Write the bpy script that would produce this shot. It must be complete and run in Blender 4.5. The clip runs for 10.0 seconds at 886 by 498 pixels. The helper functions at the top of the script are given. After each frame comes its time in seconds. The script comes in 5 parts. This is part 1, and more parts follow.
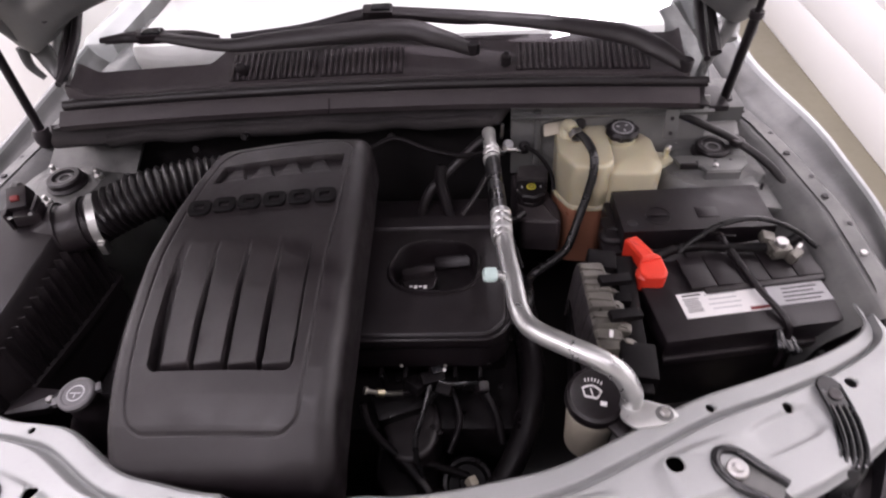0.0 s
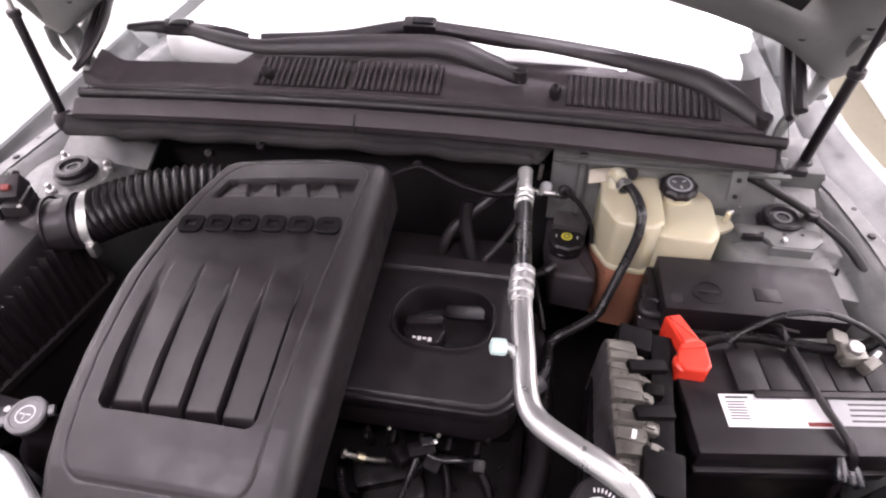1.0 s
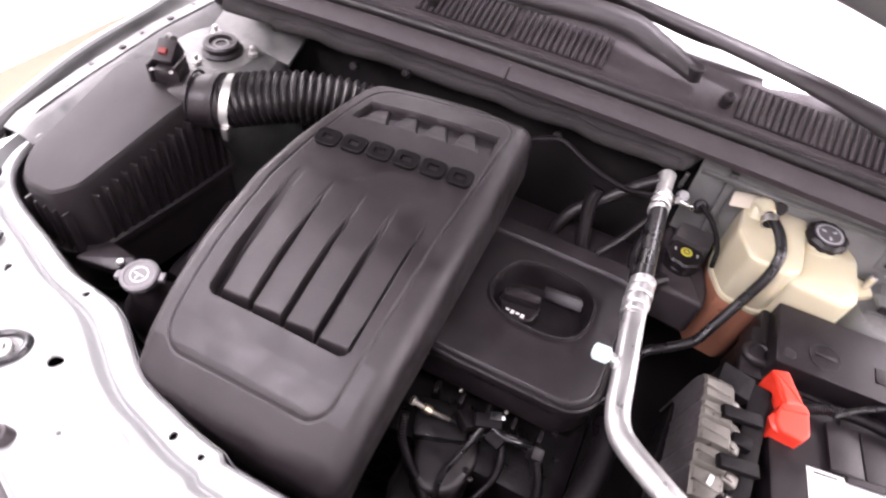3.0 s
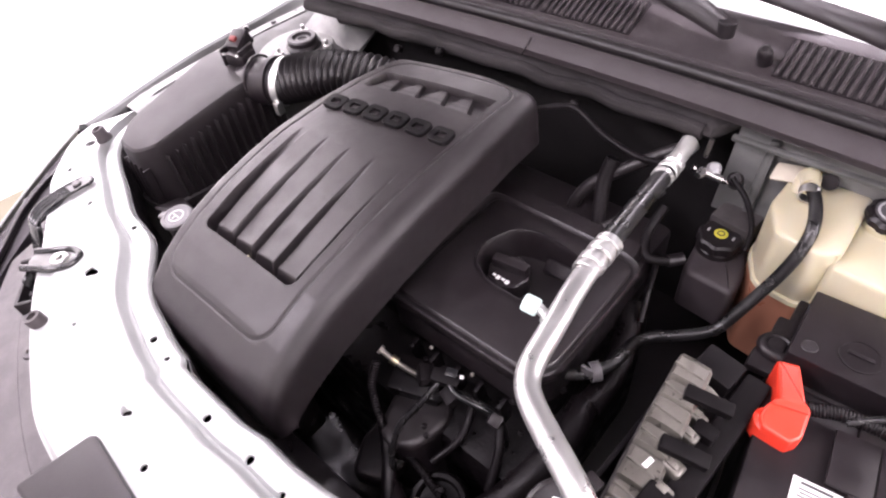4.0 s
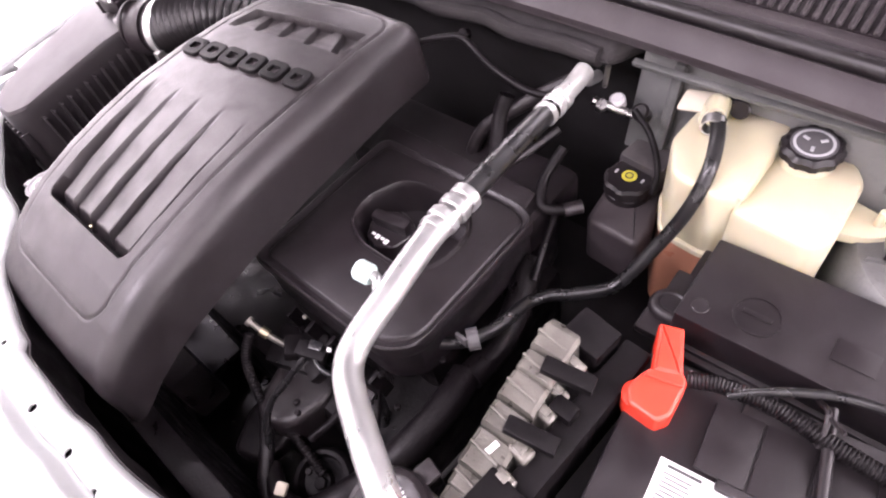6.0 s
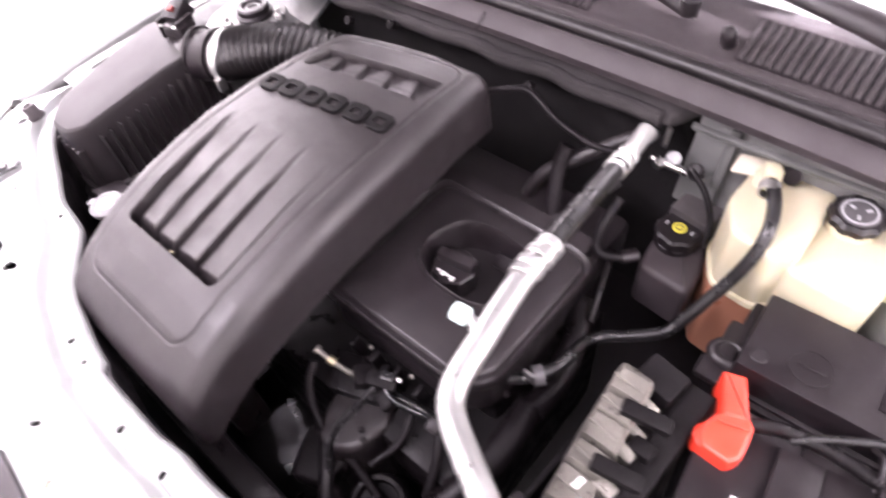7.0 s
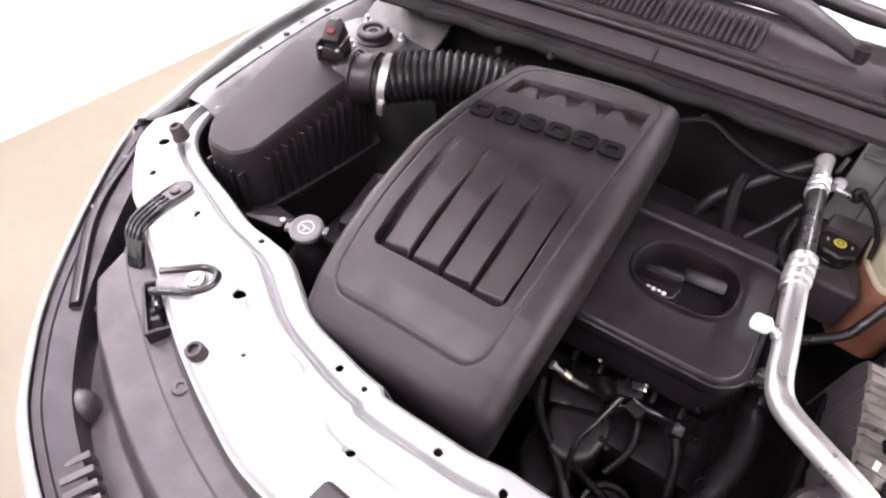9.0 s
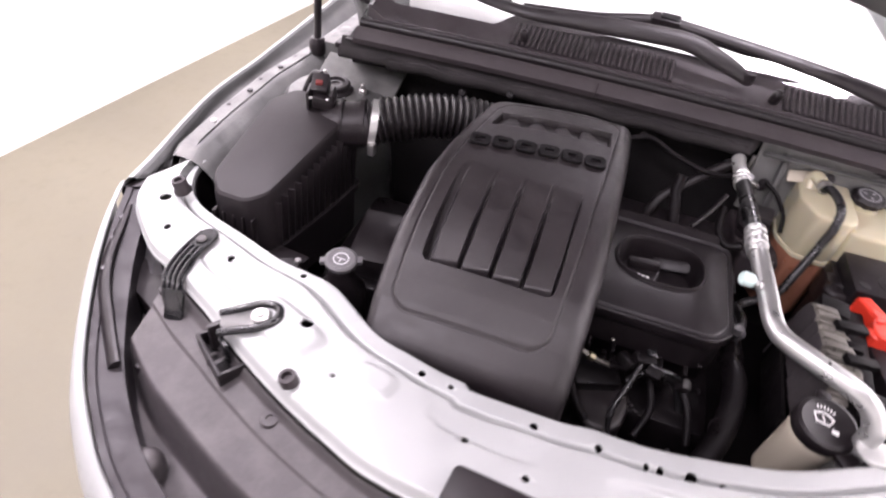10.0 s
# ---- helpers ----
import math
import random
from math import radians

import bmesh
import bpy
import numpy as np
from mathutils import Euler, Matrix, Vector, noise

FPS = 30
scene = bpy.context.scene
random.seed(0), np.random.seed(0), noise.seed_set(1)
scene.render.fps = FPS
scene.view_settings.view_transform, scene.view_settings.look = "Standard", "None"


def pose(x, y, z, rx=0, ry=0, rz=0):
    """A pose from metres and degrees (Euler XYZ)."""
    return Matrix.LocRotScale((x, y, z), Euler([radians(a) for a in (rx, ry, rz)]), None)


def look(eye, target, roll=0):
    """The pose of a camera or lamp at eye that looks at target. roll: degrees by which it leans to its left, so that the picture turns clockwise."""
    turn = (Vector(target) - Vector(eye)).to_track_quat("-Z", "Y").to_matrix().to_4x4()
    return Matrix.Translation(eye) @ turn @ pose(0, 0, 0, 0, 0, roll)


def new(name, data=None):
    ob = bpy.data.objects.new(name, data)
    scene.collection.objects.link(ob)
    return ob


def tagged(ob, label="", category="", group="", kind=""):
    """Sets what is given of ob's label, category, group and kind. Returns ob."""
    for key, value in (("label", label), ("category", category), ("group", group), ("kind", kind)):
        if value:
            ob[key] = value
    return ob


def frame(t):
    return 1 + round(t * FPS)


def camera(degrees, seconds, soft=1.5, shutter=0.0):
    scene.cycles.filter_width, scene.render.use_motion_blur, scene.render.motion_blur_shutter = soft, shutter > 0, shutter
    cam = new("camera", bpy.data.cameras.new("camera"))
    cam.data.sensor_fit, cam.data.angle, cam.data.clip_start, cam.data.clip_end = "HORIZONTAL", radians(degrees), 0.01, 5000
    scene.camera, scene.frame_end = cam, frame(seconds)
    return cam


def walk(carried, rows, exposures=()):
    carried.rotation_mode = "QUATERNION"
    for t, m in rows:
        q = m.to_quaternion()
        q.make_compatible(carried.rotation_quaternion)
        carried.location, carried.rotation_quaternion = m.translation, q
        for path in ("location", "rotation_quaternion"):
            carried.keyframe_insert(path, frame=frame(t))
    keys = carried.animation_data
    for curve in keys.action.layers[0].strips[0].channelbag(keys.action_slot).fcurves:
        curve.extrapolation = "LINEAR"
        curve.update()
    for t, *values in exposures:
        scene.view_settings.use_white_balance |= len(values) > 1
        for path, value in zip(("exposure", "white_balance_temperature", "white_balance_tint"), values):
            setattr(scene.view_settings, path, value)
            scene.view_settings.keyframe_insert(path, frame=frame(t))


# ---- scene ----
cam = camera(74.0, 10.0, soft=2.1, shutter=0.5)
PATH = [
    (0, (0.1756, -0.9225, 1.6031), (0.0444, 0.4797, 0.1832), -4.94),
    (0.5, (0.1914, -0.8514, 1.5788), (0.0030, 0.5499, 0.1642), -3.13),
    (1, (0.2028, -0.8070, 1.5710), (-0.0735, 0.5946, 0.1713), -1.83),
    (1.5, (0.1743, -0.8230, 1.5442), (-0.1314, 0.5531, 0.1255), -2.48),
    (2, (0.0869, -0.8770, 1.5570), (-0.0658, 0.4171, 0.0398), 2.33),
    (2.5, (0.0621, -0.8480, 1.5821), (-0.0863, 0.4083, 0.0330), 7.29),
    (2.7, (0.0637, -0.8255, 1.5843), (-0.1555, 0.4240, 0.0381), 9.85),
    (3.8, (0.3848, -0.7326, 1.5221), (-0.6125, 0.2190, 0.0730), -7.55),
    (4, (0.3857, -0.7169, 1.5188), (-0.6234, 0.2058, 0.0592), -8.77),
    (4.5, (0.3954, -0.6532, 1.5087), (-0.6064, 0.1833, -0.0067), -9.16),
    (5, (0.4194, -0.6202, 1.4736), (-0.5554, 0.1729, -0.0823), -10.73),
    (5.5, (0.4651, -0.5651, 1.4575), (-0.5068, 0.1760, -0.1256), -15.04),
    (5.7, (0.4728, -0.5605, 1.4444), (-0.5185, 0.1842, -0.1249), -15.76),
    (6.8, (0.4394, -0.5944, 1.4775), (-0.5285, 0.2025, -0.0807), -11.65),
    (7, (0.3964, -0.6311, 1.5056), (-0.5456, 0.2224, -0.0385), -8.72),
    (7.5, (0.2270, -0.7622, 1.5415), (-0.4790, 0.2720, -0.0180), -0.93),
    (8, (0.0878, -0.8433, 1.5494), (-0.4435, 0.3172, 0.0097), 5.14),
    (8.5, (0.0406, -0.8885, 1.5316), (-0.4611, 0.2962, 0.0004), 7.56),
    (9, (0.0928, -0.8897, 1.5493), (-0.6042, 0.2109, 0.0318), 2.03),
    (9.5, (0.0485, -0.9473, 1.5742), (-0.5257, 0.3035, 0.1231), 5.49),
    (10, (-0.0650, -1.0763, 1.5570), (-0.4077, 0.3560, 0.2039), 8.25),
]
walk(cam, [(t, look(eye, target, roll)) for t, eye, target, roll in PATH],
     [(0.0, -1.45, 6350, 29), (0.5, -0.97, 6350, 29), (1.0, -0.58, 6350, 29), (2.0, -0.04, 6350, 30), (2.5, 0.06, 6350, 30), (4.5, -0.06, 6350, 32), (5.5, 0.20, 6350, 34), (7.0, 0.61, 6350, 33), (7.5, 0.48, 6350, 32), (9.0, -0.18, 6350, 30), (10.0, -0.65, 6350, 30)])

# ---- light ----
world = bpy.data.worlds.new("world")
scene.world = world
world.use_nodes = True
world.node_tree.nodes["Background"].inputs[0].default_value = (0.9, 0.95, 1.0, 1)
world.node_tree.nodes["Background"].inputs[1].default_value = 0.3


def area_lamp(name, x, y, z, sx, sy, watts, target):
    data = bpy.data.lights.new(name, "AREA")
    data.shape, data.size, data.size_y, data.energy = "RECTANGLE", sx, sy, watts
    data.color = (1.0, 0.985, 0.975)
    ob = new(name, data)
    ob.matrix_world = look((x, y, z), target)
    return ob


# ---- materials ----
def mat(name, base, rough=0.5, metal=0.0, spread=0.15, scale=30.0, grain=0.0, grain_scale=900.0, coat=0.0, dust=0.0,
        dust_colour=(0.35, 0.33, 0.31), spec=0.5, rough_spread=0.12):
    """A procedural surface: two scales of colour change, roughness change, fine relief and dust on faces that look up."""
    m = bpy.data.materials.new(name)
    m.use_nodes = True
    nt = m.node_tree
    b = nt.nodes["Principled BSDF"]
    co = nt.nodes.new("ShaderNodeTexCoord")
    geo = nt.nodes.new("ShaderNodeNewGeometry")

    def noise_at(s, detail=4.0, rgh=0.6):
        n = nt.nodes.new("ShaderNodeTexNoise")
        n.inputs["Scale"].default_value, n.inputs["Detail"].default_value, n.inputs["Roughness"].default_value = s, detail, rgh
        nt.links.new(co.outputs["Object"], n.inputs["Vector"])
        return n.outputs["Fac"]

    def ramp(a, lo, hi, v0=0.0, v1=1.0):
        n = nt.nodes.new("ShaderNodeMapRange")
        for k, v in zip(("From Min", "From Max", "To Min", "To Max"), (lo, hi, v0, v1)):
            n.inputs[k].default_value = v
        nt.links.new(a, n.inputs["Value"])
        return n.outputs["Result"]

    def mixed(f, a, c):
        n = nt.nodes.new("ShaderNodeMix")
        n.data_type = "RGBA"
        nt.links.new(f, n.inputs["Factor"])
        for k, v in (("A", a), ("B", c)):
            s = [i for i in n.inputs if i.name == k and i.type == "RGBA"][0]
            if isinstance(v, tuple):
                s.default_value = (*v, 1)
            else:
                nt.links.new(v, s)
        return [o for o in n.outputs if o.type == "RGBA"][0]

    lo = tuple(c * (1 - spread) for c in base)
    hi = tuple(min(1, c * (1 + spread)) for c in base)
    broad, fine = noise_at(scale * 0.25), noise_at(scale * 4)
    col = mixed(ramp(broad, 0.3, 0.7), lo, hi)
    dark = tuple(c * (1 - spread * 0.8) for c in base)
    col = mixed(ramp(fine, 0.52, 0.75, 0, 0.5), col, dark)
    if dust:
        up = nt.nodes.new("ShaderNodeSeparateXYZ")
        nt.links.new(geo.outputs["Normal"], up.inputs[0])
        f = nt.nodes.new("ShaderNodeMath")
        f.operation = "MULTIPLY"
        nt.links.new(ramp(up.outputs["Z"], 0.3, 1.0, 0, 1), f.inputs[0])
        nt.links.new(ramp(noise_at(14, 8, 0.7), 0.4, 0.75, 0, dust), f.inputs[1])
        col = mixed(f.outputs[0], col, dust_colour)
    nt.links.new(col, b.inputs["Base Color"])
    nt.links.new(ramp(noise_at(scale), 0.3, 0.7, max(0.03, rough - rough_spread), min(1, rough + rough_spread)), b.inputs["Roughness"])
    b.inputs["Metallic"].default_value = metal
    b.inputs["Specular IOR Level"].default_value = spec
    b.inputs["Coat Weight"].default_value = coat
    b.inputs["Coat Roughness"].default_value = 0.08
    if grain:
        bump = nt.nodes.new("ShaderNodeBump")
        bump.inputs["Strength"].default_value = 0.6
        bump.inputs["Distance"].default_value = grain
        nt.links.new(noise_at(grain_scale, 2), bump.inputs["Height"])
        nt.links.new(bump.outputs[0], b.inputs["Normal"])
    return m


BLACK = mat("moulded_black_plastic", (0.0118, 0.0090, 0.0101), 0.44, grain=0.00025, grain_scale=1400, dust=0.024, spread=0.25, spec=0.45)
BLACK2 = mat("satin_black_plastic", (0.0105, 0.0080, 0.0092), 0.40, grain=0.0001, dust=0.014, spread=0.3, spec=0.34)
GLOSS = mat("shiny_black_plastic", (0.012, 0.012, 0.013), 0.2, spread=0.3)
RUBBER = mat("black_rubber", (0.0100, 0.0080, 0.0088), 0.42, spread=0.3, grain=0.0001, dust=0.016, spec=0.35)
GREY = mat("dark_grey_plastic", (0.0280, 0.0222, 0.0243), 0.55, grain=0.0002, grain_scale=1200, dust=0.035, spec=0.4)
SHROUD = mat("grey_plastic", (0.040, 0.035, 0.037), 0.5, grain=0.0002, grain_scale=1200, dust=0.15)
SILVER = mat("silver_car_paint", (0.345, 0.355, 0.349), 0.46, metal=0.3, coat=0.12, spread=0.05, grain=0.00003, grain_scale=4000)
# Darker copy of the silver: the hood's shade is put into its colour.
SILVERDIM = mat("shade_dimmed_silver", (0.105, 0.107, 0.104), 0.48, metal=0.35, spread=0.34, scale=45, dust=0.22, rough_spread=0.2)
ALU = mat("aluminium", (0.50, 0.505, 0.495), 0.34, metal=0.8, spread=0.06, grain=0.00004, grain_scale=600)
DULLALU = mat("dull_aluminium", (0.50, 0.505, 0.49), 0.36, metal=0.7, spread=0.1, grain=0.00004, grain_scale=600)
LAMPTRIM = mat("lamp_trim_plastic", (0.020, 0.0165, 0.0195), 0.5, grain=0.0002, grain_scale=1200, dust=0.04, spec=0.35)
SATIN = mat("satin_moulded_plastic", (0.014, 0.0112, 0.0124), 0.50, spread=0.2, scale=12, spec=0.30, rough_spread=0.06)
SLEEK = mat("sleek_black_rubber", (0.008, 0.0066, 0.0072), 0.36, spread=0.3, spec=0.5, dust=0.01)
CAST = mat("cast_aluminium", (0.140, 0.132, 0.115), 0.40, metal=0.45, spread=0.45, scale=60, grain=0.0006, grain_scale=420, dust=0.12, rough_spread=0.2)
CAPGREY = mat("grey_cap_plastic", (0.080, 0.077, 0.080), 0.45, spread=0.1)
STEEL = mat("zinc_steel", (0.55, 0.54, 0.53), 0.35, metal=1.0, spread=0.2)
RED = mat("red_plastic", (0.66, 0.040, 0.018), 0.4, spread=0.1)
YELLOW = mat("yellow_print", (0.56, 0.50, 0.05), 0.5, spread=0.1)
WHITE = mat("white_print", (0.8, 0.79, 0.78), 0.5, spread=0.06)
INK = mat("dark_print", (0.05, 0.05, 0.05), 0.6)
REDINK = mat("red_print", (0.15, 0.018, 0.016), 0.6)
GREYPRINT = mat("grey_print", (0.42, 0.42, 0.43), 0.5, spread=0.2)
CREAM = mat("cream_plastic", (0.44, 0.40, 0.32), 0.45, spread=0.08, dust=0.1)
GREENCAP = mat("pale_green_plastic", (0.52, 0.66, 0.63), 0.35)
BRASS = mat("brass_fitting", (0.40, 0.36, 0.25), 0.35, metal=1.0)
CONCRETE = mat("concrete_floor", (0.155, 0.142, 0.100), 0.6, spread=0.14, scale=4, grain=0.0006, grain_scale=60)
WALLPAINT = mat("white_wall_paint", (0.90, 0.90, 0.875), 0.6, spread=0.03, scale=3)
FELT = mat("black_felt", (0.017, 0.0155, 0.016), 0.95, spread=0.3, grain=0.0006, grain_scale=500, spec=0.1)
FELT2 = mat("dark_grey_felt", (0.027, 0.0245, 0.025), 0.9, spread=0.35, grain=0.0008, grain_scale=300, spec=0.15, scale=50)
PRESSED = mat("pressed_grey_steel", (0.160, 0.162, 0.158), 0.45, metal=0.5, spread=0.15, dust=0.1)
# Near black: the shade deep in the bay is put into this colour.
NEARBLACK = mat("near_black_bay_shade", (0.0050, 0.0038, 0.0044), 0.45, spread=0.6, grain=0.0006, grain_scale=300, spec=0.16, rough_spread=0.25)
DEEP = mat("matt_black_plastic", (0.0034, 0.0026, 0.0030), 0.55, spread=0.4, grain=0.0002, spec=0.12)
# The ceiling is out of view; this grey is set to reduce fill.
CEILPAINT = mat("grey_ceiling_paint", (0.28, 0.28, 0.27), 0.7, spread=0.06, scale=3)
HOSEBLACK = mat("glossy_rubber_hose", (0.010, 0.0095, 0.010), 0.30, spread=0.3, spec=0.4)
# Cabin colour is lifted to give the windscreen its white glare.
INTERIOR = mat("glare_pale_trim", (0.70, 0.69, 0.67), 0.6, spread=0.1)


def tank_material():
    m = mat("milky_tank_plastic", (0.475, 0.440, 0.312), 0.36, spread=0.07, scale=18, rough_spread=0.06)
    b = m.node_tree.nodes["Principled BSDF"]
    b.inputs["Subsurface Weight"].default_value = 0.35
    b.inputs["Subsurface Radius"].default_value = (0.02, 0.014, 0.007)
    return m


def coolant_material():
    m = mat("tank_plastic_over_orange_coolant", (0.31, 0.135, 0.082), 0.35, spread=0.12, scale=18)
    return m


TANK, COOLANT = tank_material(), coolant_material()


def glass_material():
    m = bpy.data.materials.new("tinted_glass")
    m.use_nodes = True
    b = m.node_tree.nodes["Principled BSDF"]
    b.inputs["Base Color"].default_value = (0.93, 0.96, 0.95, 1)
    b.inputs["Roughness"].default_value = 0.02
    b.inputs["Transmission Weight"].default_value = 1.0
    b.inputs["IOR"].default_value = 1.5
    return m


GLASS = glass_material()


# ---- mesh helpers ----
def finish(bm, smooth=38):
    bmesh.ops.recalc_face_normals(bm, faces=bm.faces)
    for f in bm.faces:
        f.smooth = True
    for e in bm.edges:
        e.smooth = len(e.link_faces) == 2 and e.calc_face_angle(3.14) < radians(smooth)
    return bm


def thing(name, at, label, category, group="", kind=""):
    ob = new(name)
    ob.empty_display_size = 0.02
    ob.matrix_basis = Matrix.Translation(at)
    return tagged(ob, label, category, group, kind)


def part(name, bm, material, parent=None, label="", smooth=38):
    finish(bm, smooth)
    me = bpy.data.meshes.new(name)
    bm.to_mesh(me)
    bm.free()
    me.materials.append(material)
    ob = new(name, me)
    if parent is not None:
        ob.parent = parent
        if parent.type == "EMPTY":
            ob.matrix_parent_inverse = parent.matrix_basis.inverted()
    return tagged(ob, label)


def box(cx, cy, cz, sx, sy, sz, bev=0.003, turn=None, seg=2, into=None):
    """A bevelled block about a centre; turn: degrees about x, y, z."""
    bm = bmesh.new()
    bmesh.ops.create_cube(bm, size=1)
    bmesh.ops.scale(bm, vec=(sx, sy, sz), verts=bm.verts)
    if bev:
        bmesh.ops.bevel(bm, geom=bm.edges[:], offset=min(bev, 0.45 * min(sx, sy, sz)), segments=seg, profile=0.6, affect="EDGES")
    bmesh.ops.transform(bm, matrix=pose(cx, cy, cz, *(turn or (0, 0, 0))), verts=bm.verts)
    return merge(into, bm)


def merge(into, bm):
    if into is None:
        return bm
    me = bpy.data.meshes.new("tmp")
    bm.to_mesh(me)
    bm.free()
    into.from_mesh(me)
    bpy.data.meshes.remove(me)
    return into


def path_of(points, n=8):
    """A smooth line through the points."""
    p = [Vector(q) for q in points]
    p = [2 * p[0] - p[1]] + p + [2 * p[-1] - p[-2]]
    out = []
    for i in range(1, len(p) - 2):
        a, b, c, d = p[i - 1:i + 3]
        for k in range(n):
            t = k / n
            out.append(0.5 * (2 * b + (c - a) * t + (2 * a - 5 * b + 4 * c - d) * t * t + (3 * b - a - 3 * c + d) * t ** 3))
    return out + [p[-2]]


def tube(points, r, n=8, seg=12, into=None, ridges=0, depth=0.0, flat=1.0, straight=False):
    """A round bar or hose along a smooth line; r: radius, or radii from end to end. ridges: rings round a corrugated hose."""
    line = [Vector(q) for q in points] if straight else path_of(points, n)
    if ridges:
        line = resample(line, ridges * 4 + 1)
    radii = r if isinstance(r, (list, tuple)) else [r]
    bm = bmesh.new()
    ref = None
    rings = []
    for i, p in enumerate(line):
        d = (line[min(i + 1, len(line) - 1)] - line[max(i - 1, 0)]).normalized()
        if ref is None:
            ref = d.orthogonal().normalized()
        ref = (ref - d * ref.dot(d)).normalized()
        side = d.cross(ref)
        f = i / (len(line) - 1) * (len(radii) - 1)
        k = min(int(f), len(radii) - 2) if len(radii) > 1 else 0
        rr = radii[k] + (radii[k + 1] - radii[k]) * (f - k) if len(radii) > 1 else radii[0]
        if ridges:
            rr -= depth * (1, 0.35, 0, 0.35)[i % 4] if i % 4 else depth
        rings.append([bm.verts.new(p + rr * (math.cos(a) * ref + math.sin(a) * side * flat)) for a in
                      [2 * math.pi * j / seg for j in range(seg)]])
    for a, b in zip(rings, rings[1:]):
        for j in range(seg):
            bm.faces.new((a[j], a[(j + 1) % seg], b[(j + 1) % seg], b[j]))
    bm.faces.new(rings[0][::-1])
    bm.faces.new(rings[-1])
    return merge(into, bm)


def resample(line, n):
    """n points at even steps along a line."""
    lengths = [0.0]
    for a, b in zip(line, line[1:]):
        lengths.append(lengths[-1] + (b - a).length)
    out, k = [], 0
    for i in range(n):
        s = lengths[-1] * i / (n - 1)
        while k < len(line) - 2 and lengths[k + 1] < s:
            k += 1
        f = (s - lengths[k]) / max(1e-9, lengths[k + 1] - lengths[k])
        out.append(line[k].lerp(line[k + 1], min(1, f)))
    return out


def lathe(profile, m, seg=32, into=None, teeth=0, tooth=0.0):
    """Turns a profile of (radius, height) about its axis and sets it at the pose m. teeth: grips round the outside."""
    bm = bmesh.new()
    rings = []
    for r, h in profile:
        if r < 1e-5:
            rings.append([bm.verts.new((0, 0, h))])
            continue
        ring = []
        for j in range(seg):
            a = 2 * math.pi * j / seg
            rr = r - (tooth if teeth and (j * teeth // seg) % 2 and r > profile[0][0] * 0.2 else 0)
            ring.append(bm.verts.new((rr * math.cos(a), rr * math.sin(a), h)))
        rings.append(ring)
    for a, b in zip(rings, rings[1:]):
        for j in range(seg):
            k = (j + 1) % seg
            if len(a) == 1 and len(b) == 1:
                continue
            if len(a) == 1:
                bm.faces.new((a[0], b[k], b[j]))
            elif len(b) == 1:
                bm.faces.new((a[j], a[k], b[0]))
            else:
                bm.faces.new((a[j], a[k], b[k], b[j]))
    if profile[0][0] > 1e-5 and abs(profile[0][0] - profile[-1][0]) < 1e-6:
        a, b = rings[-1], rings[0]
        for j in range(seg):
            bm.faces.new((a[j], a[(j + 1) % seg], b[(j + 1) % seg], b[j]))
    else:
        for ring in (rings[0], rings[-1]):
            if len(ring) > 1:
                bm.faces.new(ring)
    bmesh.ops.transform(bm, matrix=m, verts=bm.verts)
    return merge(into, bm)


def disc(x, y, z, r, h, turn=(0, 0, 0), bev=0.0015, seg=28, into=None, teeth=0, tooth=0.0):
    """A thick disc with broken edges, its base at the given place."""
    b = min(bev, h / 2.2, r / 2.2)
    return lathe([(0, 0), (r - b, 0), (r, b), (r, h - b), (r - b, h), (0, h)], pose(x, y, z, *turn), seg, into, teeth, tooth)


def slab(outline, z0, z1, bev=0.0, seg=2, into=None, m=None):
    """An upright block over a plan outline of (x, y)."""
    bm = bmesh.new()
    low = [bm.verts.new((x, y, z0)) for x, y in outline]
    f = bm.faces.new(low)
    top = bmesh.ops.extrude_face_region(bm, geom=[f])
    bmesh.ops.translate(bm, vec=(0, 0, z1 - z0), verts=[v for v in top["geom"] if isinstance(v, bmesh.types.BMVert)])
    if bev:
        bmesh.ops.recalc_face_normals(bm, faces=bm.faces)
        rim = [e for e in bm.edges if all(abs(v.co.z - z1) < 1e-6 for v in e.verts)]
        bmesh.ops.bevel(bm, geom=rim, offset=bev, segments=seg, profile=0.5, affect="EDGES")
    if m is not None:
        bmesh.ops.transform(bm, matrix=m, verts=bm.verts)
    return merge(into, bm)


def rounded(x0, y0, x1, y1, r, n=5):
    """The outline of a rectangle with round corners."""
    out = []
    for cx, cy, a0 in ((x1 - r, y1 - r, 0), (x0 + r, y1 - r, 90), (x0 + r, y0 + r, 180), (x1 - r, y0 + r, 270)):
        for k in range(n + 1):
            a = radians(a0 + 90 * k / n)
            out.append((cx + r * math.cos(a), cy + r * math.sin(a)))
    return out


def round_off(outline, r=0.01, n=4):
    """The same outline with its corners rounded."""
    out = []
    m = len(outline)
    for i in range(m):
        a, b, c = Vector(outline[i - 1]), Vector(outline[i]), Vector(outline[(i + 1) % m])
        k = min(r, 0.45 * (a - b).length, 0.45 * (c - b).length)
        p, q = b + (a - b).normalized() * k, b + (c - b).normalized() * k
        for j in range(n + 1):
            t = j / n
            v = (1 - t) ** 2 * p + 2 * t * (1 - t) * b + t * t * q
            out.append((v.x, v.y))
    return out


